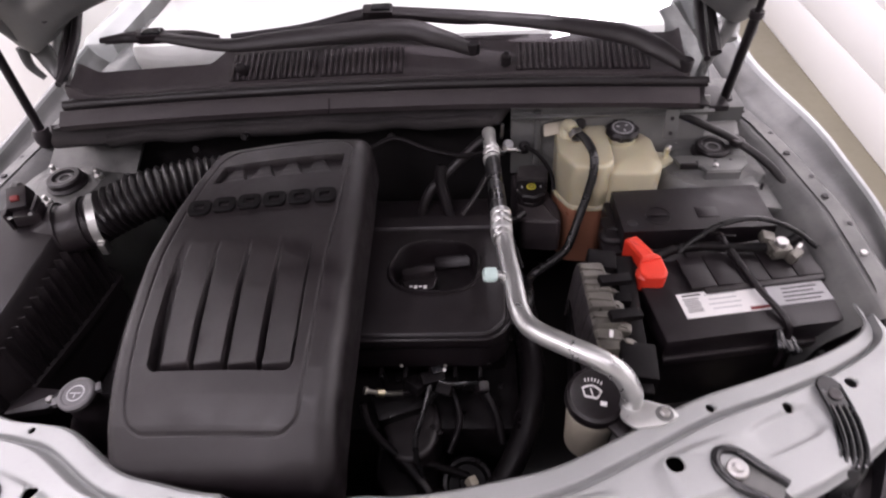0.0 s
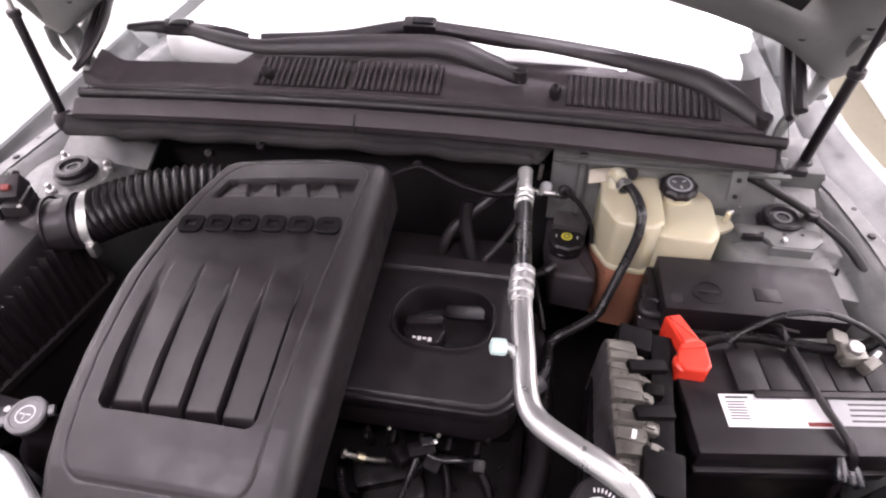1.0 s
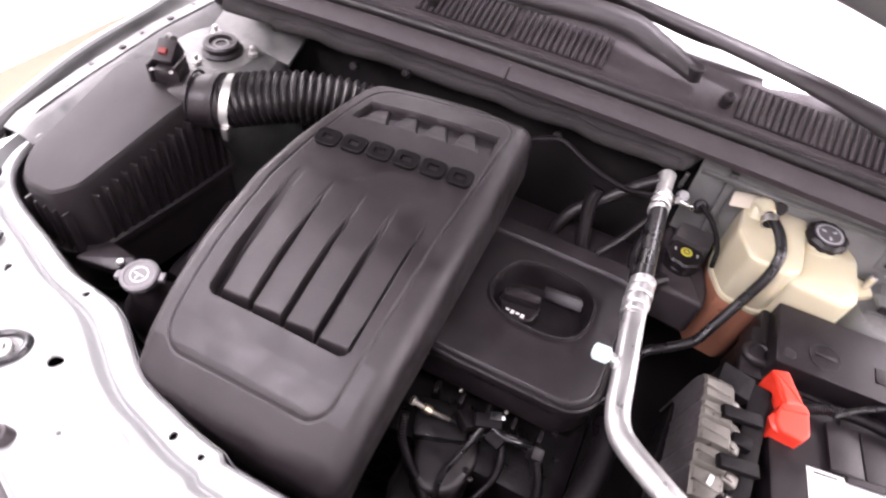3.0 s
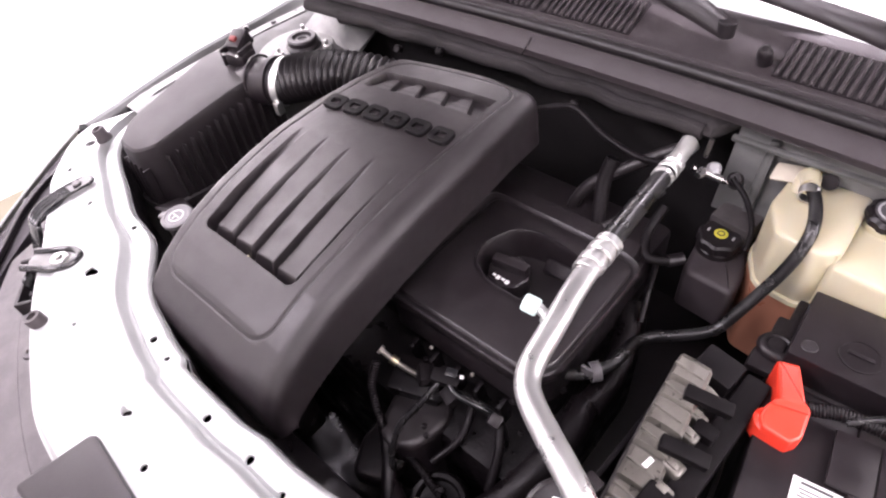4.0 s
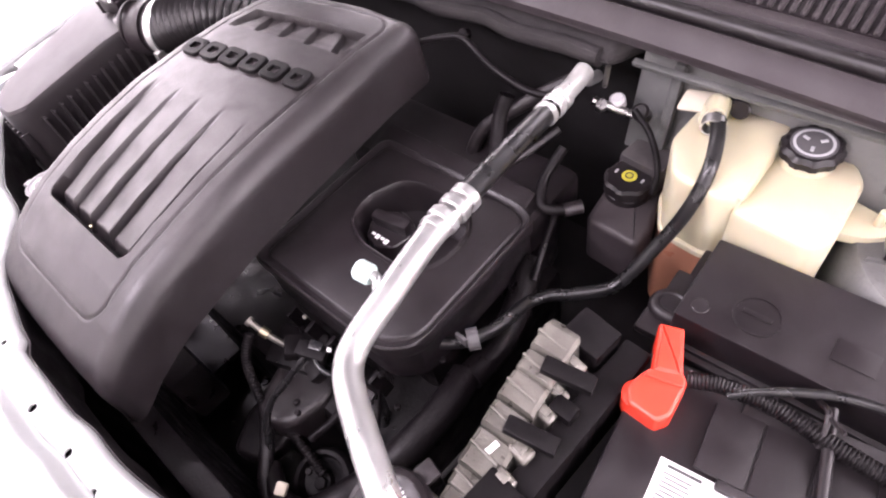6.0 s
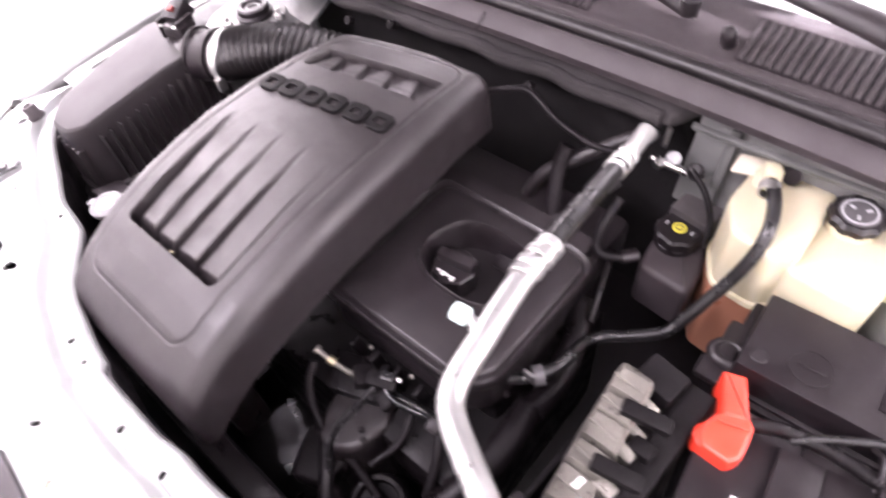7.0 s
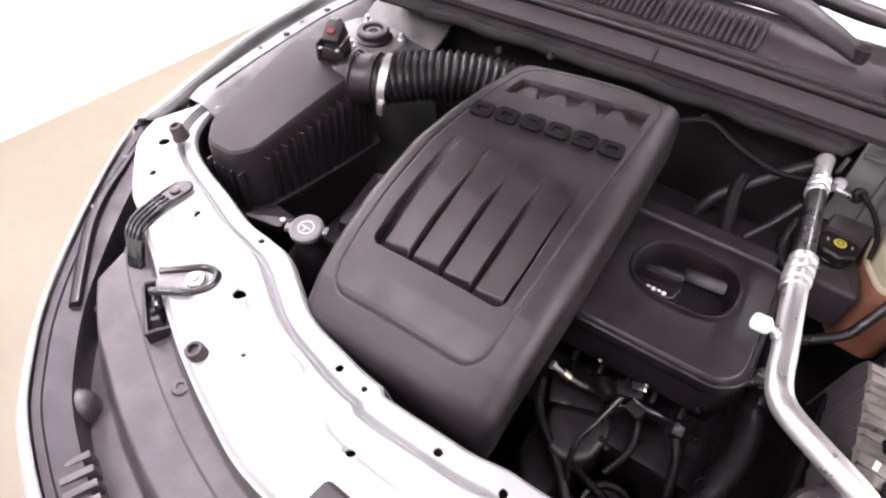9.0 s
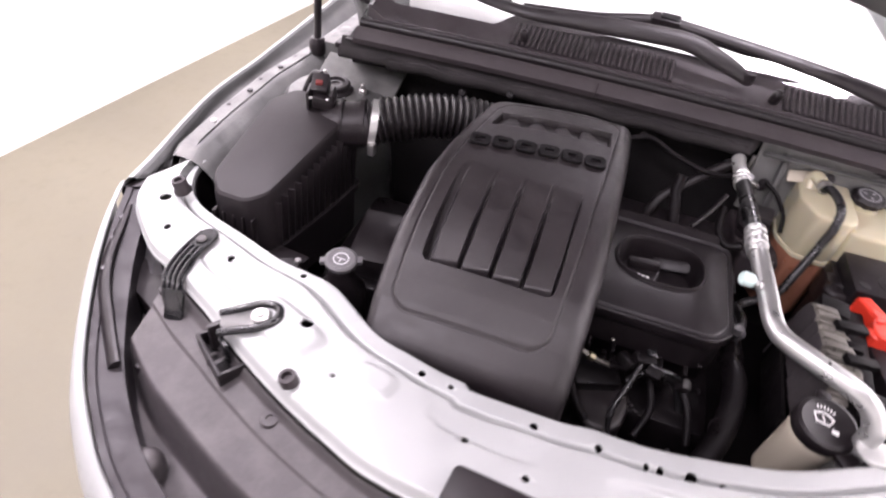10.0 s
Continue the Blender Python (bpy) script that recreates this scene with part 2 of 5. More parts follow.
def sheet(fn, nu, nv, thick=0.0015, down=(0, 0, -1)):
    """A thin pressed sheet through fn(u, v), u and v from 0 to 1."""
    bm = bmesh.new()
    d = Vector(down) * thick
    top = [[bm.verts.new(fn(i / nu, j / nv)) for j in range(nv + 1)] for i in range(nu + 1)]
    low = [[bm.verts.new(v.co + d) for v in row] for row in top]
    for i in range(nu):
        for j in range(nv):
            bm.faces.new((top[i][j], top[i + 1][j], top[i + 1][j + 1], top[i][j + 1]))
            bm.faces.new((low[i][j], low[i][j + 1], low[i + 1][j + 1], low[i + 1][j]))
    for i in range(nu):
        for j in (0, nv):
            bm.faces.new((top[i][j], top[i + 1][j], low[i + 1][j], low[i][j]))
    for j in range(nv):
        for i in (0, nu):
            bm.faces.new((top[i][j], top[i][j + 1], low[i][j + 1], low[i][j]))
    return bm


def polyline(line, s):
    f = max(0.0, min(1.0, s)) * (len(line) - 1)
    k = min(int(f), len(line) - 2)
    return line[k].lerp(line[k + 1], f - k)


def table(pairs, x):
    """Straight lines between pairs of (x, value)."""
    return float(np.interp(x, [p[0] for p in pairs], [p[1] for p in pairs]))


def smoothstep(a, b, x):
    t = max(0.0, min(1.0, (x - a) / (b - a)))
    return t * t * (3 - 2 * t)


def pierce(ob, holes):
    """Drills round holes (x, y, z, radius) upright through a mesh."""
    bm = bmesh.new()
    for x, y, z, r in holes:
        bmesh.ops.create_cone(bm, cap_ends=True, segments=20, radius1=r, radius2=r, depth=0.06, matrix=pose(x, y, z))
    me = bpy.data.meshes.new("drill")
    bm.to_mesh(me)
    bm.free()
    cutter = new("drill", me)
    mod = ob.modifiers.new("holes", "BOOLEAN")
    mod.operation, mod.object, mod.solver = "DIFFERENCE", cutter, "EXACT"
    bpy.context.view_layer.update()
    done = bpy.data.meshes.new_from_object(ob.evaluated_get(bpy.context.evaluated_depsgraph_get()))
    ob.modifiers.clear()
    old = ob.data
    ob.data = done
    done.name = ob.name
    bpy.data.meshes.remove(old)
    bpy.data.objects.remove(cutter)
    bpy.data.meshes.remove(me)

# ---- the room ----
X0, X1, Y0, Y1, TOP = -2.35, 1.84, -3.6, 5.2, 3.1


def room():
    tagged(part("floor", box((X0 + X1) / 2, (Y0 + Y1) / 2, -0.05, X1 - X0 + 1.8, Y1 - Y0 + 0.4, 0.1, 0), CONCRETE),
           "tan concrete garage floor with faint stains", "floor", kind="structure")
    for name, a in (("wall_west", (X0 + 0.04, (Y0 + Y1) / 2, TOP / 2, 0.12, Y1 - Y0 + 0.4, TOP)), ("wall_east", (X1 + 0.06, (Y0 + Y1) / 2, TOP / 2, 0.12, Y1 - Y0, TOP)),
                    ("wall_south", ((X0 + X1) / 2, Y0 - 0.06, TOP / 2, X1 - X0 + 1.6, 0.12, TOP)), ("wall_north", ((X0 + X1) / 2, Y1 + 0.06, TOP / 2, X1 - X0 + 1.6, 0.12, TOP))):
        w = tagged(part(name, box(*a, 0, (0, 0, -7.0) if name == "wall_west" else None), WALLPAINT), "bright white painted garage wall", "wall", kind="structure")
        if name == "wall_east":
            east = w
    tagged(part("ceiling", box((X0 + X1) / 2, (Y0 + Y1) / 2, TOP + 0.05, X1 - X0 + 1.8, Y1 - Y0 + 0.4, 0.1, 0), CEILPAINT), "unseen garage ceiling, grey to cut bounced light", "ceiling", kind="structure")
    board = bmesh.new()
    box(X1 - 0.006, (Y0 + Y1) / 2, 0, 0.012, Y1 - Y0 - 0.02, 0.236, 0.002, into=board)
    first = part("board", board, WALLPAINT, east)
    first.location.z = 0.12
    for k in range(1, 12):
        b = new("board", first.data)
        b.parent, b.location.z = east, 0.12 + 0.24 * k


room()


# An added lamp: no fixture is in view, its housing is made up.
def added_lamp(x, y, sx, sy, watts, target, tilt):
    lamp = thing("added_ceiling_lamp", (x, y, TOP - 0.05), "added ceiling lamp, out of view, in a plain white housing", "lamp", "ceiling tube lights")
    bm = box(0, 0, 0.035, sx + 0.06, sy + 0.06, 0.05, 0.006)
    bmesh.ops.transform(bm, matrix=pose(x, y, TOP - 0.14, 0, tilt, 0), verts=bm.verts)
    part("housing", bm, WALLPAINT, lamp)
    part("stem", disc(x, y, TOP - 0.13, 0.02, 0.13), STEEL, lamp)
    area_lamp("added_lamp", x, y, TOP - 0.145, sx, sy, watts, target)


# Unseen lamps added to light the nose and the engine.
added_lamp(-0.9, -2.0, 1.4, 0.4, 104, (-0.1, -0.6, 0.6), 0)
added_lamp(0.3, -1.2, 1.4, 0.4, 24, (0.2, -1.0, 0.0), 0)
# Unseen lamps added and turned outwards to whiten the side walls.
for lx, ly, tilt in ((-1.15, -0.2, 55), (-1.15, 2.4, 55), (0.75, 0.0, -55), (0.75, 2.4, -55)):
    added_lamp(lx, ly, 0.25, 1.3, 370, (lx - 1.6 if lx < 0 else lx + 1.6, ly + 0.01, TOP - 1.3), tilt)

# ---- the car's body ----
CAR = thing("car", (0.015, 0.3, 0.0), "silver car standing with its hood propped open", "car")

INNER = [(-.632, -.425), (-.625, -.465), (-.60, -.505), (-.555, -.533), (-.47, -.562), (-.40, -.586), (-.355, -.592), (-.310, -.602), (-.236, -.648), (-.18, -.663), (-.112, -.674), (.008, -.674),
         (.097, -.674), (.196, -.656), (.26, -.638), (.348, -.596), (.422, -.559), (.518, -.524), (.60, -.49), (.655, -.455), (.660, -.415)]
OUTER = [(-.672, -.525), (-.655, -.565), (-.623, -.597), (-.573, -.637), (-.53, -.657), (-.486, -.680), (-.44, -.703), (-.396, -.728), (-.317, -.768), (-.23, -.803), (-.15, -.825), (.0, -.832),
         (.13, -.825), (.23, -.806), (.30, -.778), (.37, -.742), (.45, -.700), (.53, -.662), (.60, -.62), (.665, -.565), (.682, -.525)]
IN3 = path_of([(x, y, 0) for x, y in INNER], 8)
OUT3 = path_of([(x, y, 0) for x, y in OUTER], 8)


def support_height(x, w):
    """Pressed section across the front panel: inner flange, a long groove, the flat and a turned-down outer edge."""
    z = 1.0 - 0.012 * smoothstep(0.35, 0.66, abs(x - 0.015))
    groove = smoothstep(0.17, 0.20, w) * (1 - smoothstep(0.22, 0.27, w))
    z -= 0.008 * groove + 0.012 * (1 - smoothstep(0.205, 0.262, w))
    z -= 0.012 * smoothstep(0.93, 1.0, w)
    z -= 0.006 * (1 - smoothstep(0.0, 0.03, w))
    return z


def pressed(x, y):
    """Shallow pads and troughs pressed into the flat."""
    h = 0.0
    for cx, cy, rx, ry, turn, d in ((-.335, -.695, .050, .026, -22, .0045), (-.447, -.643, .044, .015, -25, -.004), (-.58, -.575, .03, .02, -35, .003), (-.075, -.735, .055, .018, -4, -.004),
                                    (.13, -.748, .065, .020, 5, -.004), (.402, -.652, .050, .026, 22, .0045), (.50, -.605, .044, .018, 25, -.004), (-.205, -.722, .022, .016, -12, .003), (.27, -.70, .04, .018, 14, .003)):
        ca, sa = math.cos(radians(turn)), math.sin(radians(turn))
        px, py = (x - cx) * ca + (y - cy) * sa, (y - cy) * ca - (x - cx) * sa
        q = (abs(px / rx) ** 4 + abs(py / ry) ** 4) ** 0.25
        h += d * (1 - smoothstep(0.82, 1.12, q))
    return h


def inner_edge(u):
    """The panel's inner edge with its small notch."""
    a = polyline(IN3, u)
    a.y -= 0.007 * smoothstep(-.112, -.105, a.x) * (1 - smoothstep(.0, .05, a.x))
    return a


def radiator_support():
    def fn(u, v):
        p = inner_edge(u).lerp(polyline(OUT3, u), v)
        return (p.x, p.y, support_height(p.x, v) + pressed(p.x, p.y))
    ob = part("radiator_support", sheet(fn, 260, 90, 0.004), SILVER, CAR, "bare silver pressed steel panel with round holes", smooth=60)
    holes = [(-.31, -.683, .009), (-.162, -.685, .0055), (-.125, -.689, .004), (-.09, -.752, .0055), (-.024, -.701, .0055), (-.616, -.545, .010), (-.456, -.62, .006),
             (-.36, -.603, .005), (.048, -.699, .0055), (.10, -.70, .004), (.115, -.699, .005), (.148, -.695, .008), (.165, -.696, .003), (.182, -.692, .005),
             (-.02, -.77, .005), (.075, -.775, .006), (.20, -.76, .009), (.37, -.648, .011), (.43, -.575, .006), (.511, -.578, .007), (.594, -.545, .008), (.60, -.52, .004),
             (.30, -.70, .005), (-.25, -.735, .003), (-.57, -.60, .006)]
    pierce(ob, [(x, y, 1.0, 0.85 * r) for x, y, r in holes])
    for f in ob.data.polygons:
        f.use_smooth = True
    # the wall that hangs below the inner edge
    def drop(u, v):
        p = inner_edge(u)
        return (p.x, p.y + 0.002 - 0.01 * v, support_height(p.x, 0.0) - 0.004 - 0.10 * v)
    part("front_wall", sheet(drop, 120, 3, 0.002, (0, -1, 0)), BLACK2, CAR)


def front_shroud():
    front = [(-.672, -.585), (-.66, -.64), (-.60, -.72), (-.53, -.79), (-.45, -.85), (-.375, -.885), (-.28, -.92), (-.14, -.95), (.0, -.955), (.14, -.95), (.28, -.92), (.375, -.885), (.45, -.85), (.53, -.79), (.60, -.72), (.66, -.64), (.672, -.585)]
    f3 = path_of([(x, y, 0) for x, y in front], 8)

    def fn(u, v):
        u = 0.195 + 0.61 * u
        a, b = polyline(OUT3, u), polyline(f3, u)
        p = a.lerp(b, v)
        z = 0.990 - 0.012 * smoothstep(0.35, 0.66, abs(p.x - 0.015)) - 0.016 - 0.010 * smoothstep(0.0, 0.08, v) - 0.004 * smoothstep(0.275, 0.285, v) - 0.05 * smoothstep(0.62, 0.78, v) - 0.025 * v
        return (p.x, p.y, z)
    sh = part("front_shroud", sheet(fn, 120, 90, 0.003), SHROUD, CAR, "grey moulded plastic shroud in front of the panel", smooth=60)
    for x, y in ((-.40, -.745), (-.30, -.79), (-.52, -.675), (.42, -.735)):
        part("push_rivet", lathe([(0, 0.004), (0.004, 0.004), (0.0045, 0.006), (0.0095, 0.0055), (0.011, 0.002), (0.011, 0)], pose(x, y, 0.958), 20), SHROUD, sh)


def fender(side):
    """Wing: outer skin, and the inner gutter, shaded by its colour, with its bolt rail. side: -1 or 1."""
    c = 0.015 if side < 0 else 0.012

    def splay(y):
        """How far the bolt rail bows outwards along its length."""
        return table([(-.45, .039), (-.42, .052), (-.3, .062), (-.14, .067), (-.02, .055), (.06, .047), (.55, .03)] if side < 0 else [(-.45, .051), (-.36, .055), (-.25, .057), (-.12, .039), (-.02, .019), (.06, -.008), (.55, -.02)], y)
    inner = [(0.540, 0.86), (0.560, 0.930), (0.594, 0.970), (0.612, 0.982), (0.618, 0.985), (0.648, 0.987), (0.654, 0.982), (0.660, 0.964), (0.672, 0.955), (0.700, 0.962), (0.732, 0.980)]
    outer = [(0.732, 0.979), (0.737, 0.986), (0.744, 0.987), (0.750, 0.980), (0.756, 0.955), (0.775, 0.86), (0.800, 0.72), (0.815, 0.55)]

    def surface(section):
        def fn(u, v):
            f = v * (len(section) - 1)
            k = min(int(f), len(section) - 2)
            x = section[k][0] + (section[k + 1][0] - section[k][0]) * (f - k)
            z = section[k][1] + (section[k + 1][1] - section[k][1]) * (f - k)
            y = 0.55 - (1.00 + 0.085 * smoothstep(0.66, 0.76, x)) * u
            x0 = x
            x += splay(y) * (1 - smoothstep(0.66, 0.75, x0)) - 0.055 * smoothstep(-0.2, -0.60, y) * smoothstep(0.67, 0.72, x0) + 0.016 * smoothstep(0.66, 0.72, x0)
            if side > 0:
                x -= 0.050 * smoothstep(-0.10, 0.22, y) * smoothstep(0.655, 0.72, x0)
            z += 0.05 * max(0, y + 0.1) * smoothstep(0.655, 0.70, x0)
            return (c + side * x, y, z)
        return fn
    f = part("fender", sheet(surface(outer), 60, 36, 0.0015), SILVER, CAR, "silver painted front wing", smooth=50)
    g = part("wing_gutter", sheet(surface(inner), 60, 45, 0.0015), SILVERDIM, CAR, "silver inner wing gutter, its shade in the colour, with a bolted rail", smooth=50)
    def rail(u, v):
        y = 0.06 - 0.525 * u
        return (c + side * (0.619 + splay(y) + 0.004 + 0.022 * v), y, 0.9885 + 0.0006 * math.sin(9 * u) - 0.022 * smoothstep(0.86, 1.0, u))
    part("bolt_rail", sheet(rail, 40, 3, 0.004), SILVERDIM, CAR, "steel bolt rail along the wing in shade-dimmed silver")
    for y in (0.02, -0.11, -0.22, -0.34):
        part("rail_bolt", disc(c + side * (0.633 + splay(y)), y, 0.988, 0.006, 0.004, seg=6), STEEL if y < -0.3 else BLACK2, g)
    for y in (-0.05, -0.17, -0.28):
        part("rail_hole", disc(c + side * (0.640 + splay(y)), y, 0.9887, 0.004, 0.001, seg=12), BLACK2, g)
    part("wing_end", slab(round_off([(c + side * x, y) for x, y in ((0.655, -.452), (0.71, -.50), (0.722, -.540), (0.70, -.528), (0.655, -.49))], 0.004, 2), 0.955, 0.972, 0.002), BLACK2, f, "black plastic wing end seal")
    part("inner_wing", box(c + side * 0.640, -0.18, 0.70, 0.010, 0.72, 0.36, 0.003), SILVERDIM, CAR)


def strut_tower(side):
    x, y, z = (-.545, -.140, 1.000) if side < 0 else (.570, -.085, 0.985)
    # Towers share the dimmed silver that carries the hood's shade.
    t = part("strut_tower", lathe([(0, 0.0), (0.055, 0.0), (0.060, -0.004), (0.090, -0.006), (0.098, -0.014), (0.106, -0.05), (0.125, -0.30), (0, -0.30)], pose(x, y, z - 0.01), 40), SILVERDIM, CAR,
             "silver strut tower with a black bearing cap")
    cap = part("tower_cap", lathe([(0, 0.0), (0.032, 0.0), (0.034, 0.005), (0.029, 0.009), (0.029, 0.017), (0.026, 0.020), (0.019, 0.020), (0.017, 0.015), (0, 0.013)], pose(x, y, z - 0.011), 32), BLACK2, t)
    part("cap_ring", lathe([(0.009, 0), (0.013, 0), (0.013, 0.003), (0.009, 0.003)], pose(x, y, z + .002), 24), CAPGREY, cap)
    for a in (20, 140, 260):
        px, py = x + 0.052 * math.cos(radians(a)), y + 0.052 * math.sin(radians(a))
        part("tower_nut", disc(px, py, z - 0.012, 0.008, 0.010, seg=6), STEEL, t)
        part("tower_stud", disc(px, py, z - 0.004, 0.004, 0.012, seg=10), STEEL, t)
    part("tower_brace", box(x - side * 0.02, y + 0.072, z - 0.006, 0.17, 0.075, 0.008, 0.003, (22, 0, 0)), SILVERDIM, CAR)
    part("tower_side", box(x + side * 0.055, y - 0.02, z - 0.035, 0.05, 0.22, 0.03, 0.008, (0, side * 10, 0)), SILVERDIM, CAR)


def bow(x):
    """How far the scuttle comes forward towards the sides."""
    return -0.027 * (abs(x - 0.015) / 0.55) ** 2


def cowl():
    c = 0.006

    def strip(profile, nu=70, half=0.532, thick=0.003, lift=0.0, tuck=0.0, shallow=0.0):
        def fn(u, v):
            x = c + half * (2 * u - 1) * (1 if u < 0.5 else 0.968)
            f = v * (len(profile) - 1)
            k = min(int(f), len(profile) - 2)
            y = profile[k][0] + (profile[k + 1][0] - profile[k][0]) * (f - k)
            z = profile[k][1] + (profile[k + 1][1] - profile[k][1]) * (f - k)
            k = shallow * smoothstep(.262, .30, c - x) * smoothstep(-.030, -.020, y)
            y, z = y - k * (y + .026), z - k * (z - 1.110)
            return (x, y + bow(x) + tuck * smoothstep(.205, .235, x) * smoothstep(0.99, 1.04, z), z + lift * smoothstep(half - .045, half, abs(x - c)) ** 2)
        return sheet(fn, nu, (len(profile) - 1) * 2, thick)
    # Lower felt is darker than above: the recess shade sits in its colour.
    part("firewall", strip([(.03, .55), (.02, .75), (.0, .95), (-.022, 1.024)], nu=140, half=0.56, tuck=0.05), FELT, CAR, "felt on the lower firewall, its shade in a darker colour")
    part("firewall_felt", strip([(-.020, 1.022), (-.030, 1.030), (-.060, 1.040), (-.078, 1.046), (-.084, 1.053), (-.080, 1.061), (-.070, 1.066), (-.062, 1.080)], nu=140, half=0.56, tuck=0.05), FELT2, CAR, "black felt-covered firewall")
    part("insulation_roll", tube([(c + 0.46 * k / 12, -.083 + bow(c + 0.46 * k / 12) + 0.003 * math.sin(k * 1.7), 1.054 + 0.002 * math.sin(k * 2.3)) for k in range(-12, 6)], 0.0105, 3, 12, flat=1.4), FELT2, CAR)
    part("scuttle_front", strip([(-.060, 1.077), (-.074, 1.078), (-.081, 1.081), (-.081, 1.087), (-.066, 1.100), (-.060, 1.103), (-.052, 1.099)]), GREY, CAR, "dark grey plastic scuttle front with a long lip")
    part("hood_seal", tube([(c + 0.53 * k / 10, -.047 + bow(c + 0.53 * k / 10), 1.105) for k in range(-10, 11)], 0.0085, 3, 12), RUBBER, CAR, "black rubber hood seal")
    # Black strip added to stop light leaking through behind the seal.
    part("scuttle_gap_strip", strip([(-.074, 1.080), (-.05, 1.078), (-.02, 1.085)], half=.55), BLACK2, CAR)
    part("panel_seam", box(-.071, -.0805 + bow(-.071), 1.0915, .0016, .027, .0012, 0, (36, 0, 0)), FELT, CAR)
    part("cowl_panel", strip([(-.042, 1.100), (-.037, 1.115), (-.032, 1.116), (-.026, 1.110), (-.010, 1.112), (.018, 1.121), (.040, 1.129), (.058, 1.136), (.062, 1.133)], nu=150, half=.52, lift=.020, shallow=.42), GREY, CAR, "dark grey plastic scuttle panel under the windscreen")
    for s in (-1, 1):
        part("cowl_end", tube([(c + s * .518, -.075, 1.146), (c + s * .522, -.03, 1.152), (c + s * .527, .03, 1.172), (c + s * .532, .08, 1.20)], [.005, .007, .008, .008], 5, 10), BLACK2, CAR)
    for x in (-.226, .222):
        part("nozzle", lathe([(0, 0), (.0085, 0), (.009, .005), (.009, .022), (.0075, .029), (.004, .032), (0, .032)], pose(x, .002 + bow(x), 1.112, 32, 0, 0), 18), BLACK2, CAR, "black washer nozzle")


def cowl_grille(x0, x1, n):
    g = part("cowl_grille", bmesh_strip(x0, x1), BLACK2, CAR, "black slatted air grille")
    for k in range(n):
        x = x0 + (x1 - x0) * (k + 0.5) / n
        part("slat", box(x, .010 + bow(x), 1.1205, 0.0055, 0.058, 0.011, 0.0018, (18, 0, 0), 1), GREY, g)
    for k in range(5):
        part("cross_slat", tube([(x0 + (x1 - x0) * j / 6, -.012 + 0.011 * k + bow(x0 + (x1 - x0) * j / 6), 1.1122 + 0.0036 * k) for j in range(7)], 0.0021, 2, 6), GREY, g)


def bmesh_strip(x0, x1):
    def fn(u, v):
        x = x0 + (x1 - x0) * u
        return (x, -.018 + 0.058 * v + bow(x), 1.1125 + 0.0185 * v)
    return sheet(fn, 16, 2, 0.002)


def windscreen():
    c = 0.006

    def fn(u, v):
        x = c + (0.545 - 0.03 * v) * (2 * u - 1)
        v = 1.09 * v - 0.09
        return (x, 0.052 + bow(x) * 1.3 + 0.71 * v, 1.134 + 0.49 * v - 0.05 * v * v)
    w = part("windscreen", sheet(fn, 30, 12, 0.005), GLASS, CAR, "clear windscreen reflecting bright light")
    w.visible_shadow = False
    for s in (-1, 1):
        part("windscreen_pillar", tube([(c + s * (0.592 - 0.02 * v), 0.03 + 0.745 * v, 1.122 + 0.50 * v - 0.05 * v * v) for v in (0, 0.3, 0.6, 1.0)], [0.010, 0.022, 0.024], 4, 10), SILVER, CAR)
        part("pillar_trim", tube([(c + s * (0.552 - 0.03 * v), -0.020 + 0.74 * v, 1.126 + 0.50 * v - 0.05 * v * v) for v in (0, 0.3, 0.6, 1.0)], 0.010, 4, 8), BLACK2, CAR)
    # The glare on the glass is put into this pale dashboard top.
    part("dashboard", box(c, 0.62, 1.06, 1.06, 0.9, 0.06, 0.02), INTERIOR, CAR, "dashboard made pale for the white glare on the windscreen")
    part("roof", box(c, 1.55, 1.62, 1.15, 1.7, 0.04, 0.02), SILVER, CAR)
    part("cabin_back", box(c, 2.3, 1.1, 1.2, 0.05, 1.0, 0.02), INTERIOR, CAR)

    def tail(u, v):
        """Rear quarters and tailgate as one rounded shell."""
        a = math.pi * (u - 0.5)
        k = 0.70 - 0.10 * smoothstep(0.55, 1.0, v)
        x = c + 1.16 * k * math.copysign(abs(math.sin(a)) ** 0.35, math.sin(a))
        y = 2.2 + (1.35 - 0.35 * v * v) * abs(math.cos(a)) ** 0.35
        return (x, y, 0.35 + 1.27 * v)
    part("rear_body", sheet(tail, 60, 16, 0.01, (0, -0.7, -0.7)), SILVER, CAR, "silver rear body")
    part("roof_rear", box(c, 2.75, 1.61, 1.16, 0.9, 0.03, 0.012), SILVER, CAR)
    for s in (-1, 1):
        side = part("side_glass", box(c + s * 0.665, 1.35, 1.33, 0.012, 1.75, 0.44, 0.006, (0, -s * 12, 0)), GLASS, CAR)
        side.visible_shadow = False
        for y in (0.95, 1.75):
            part("door_pillar", box(c + s * 0.668, y, 1.33, 0.03, 0.07, 0.47, 0.008, (0, -s * 12, 0)), BLACK2, CAR)
        part("door_handle", box(c + s * 0.797, 1.55, 0.98, 0.02, 0.16, 0.03, 0.008), SILVER, CAR)


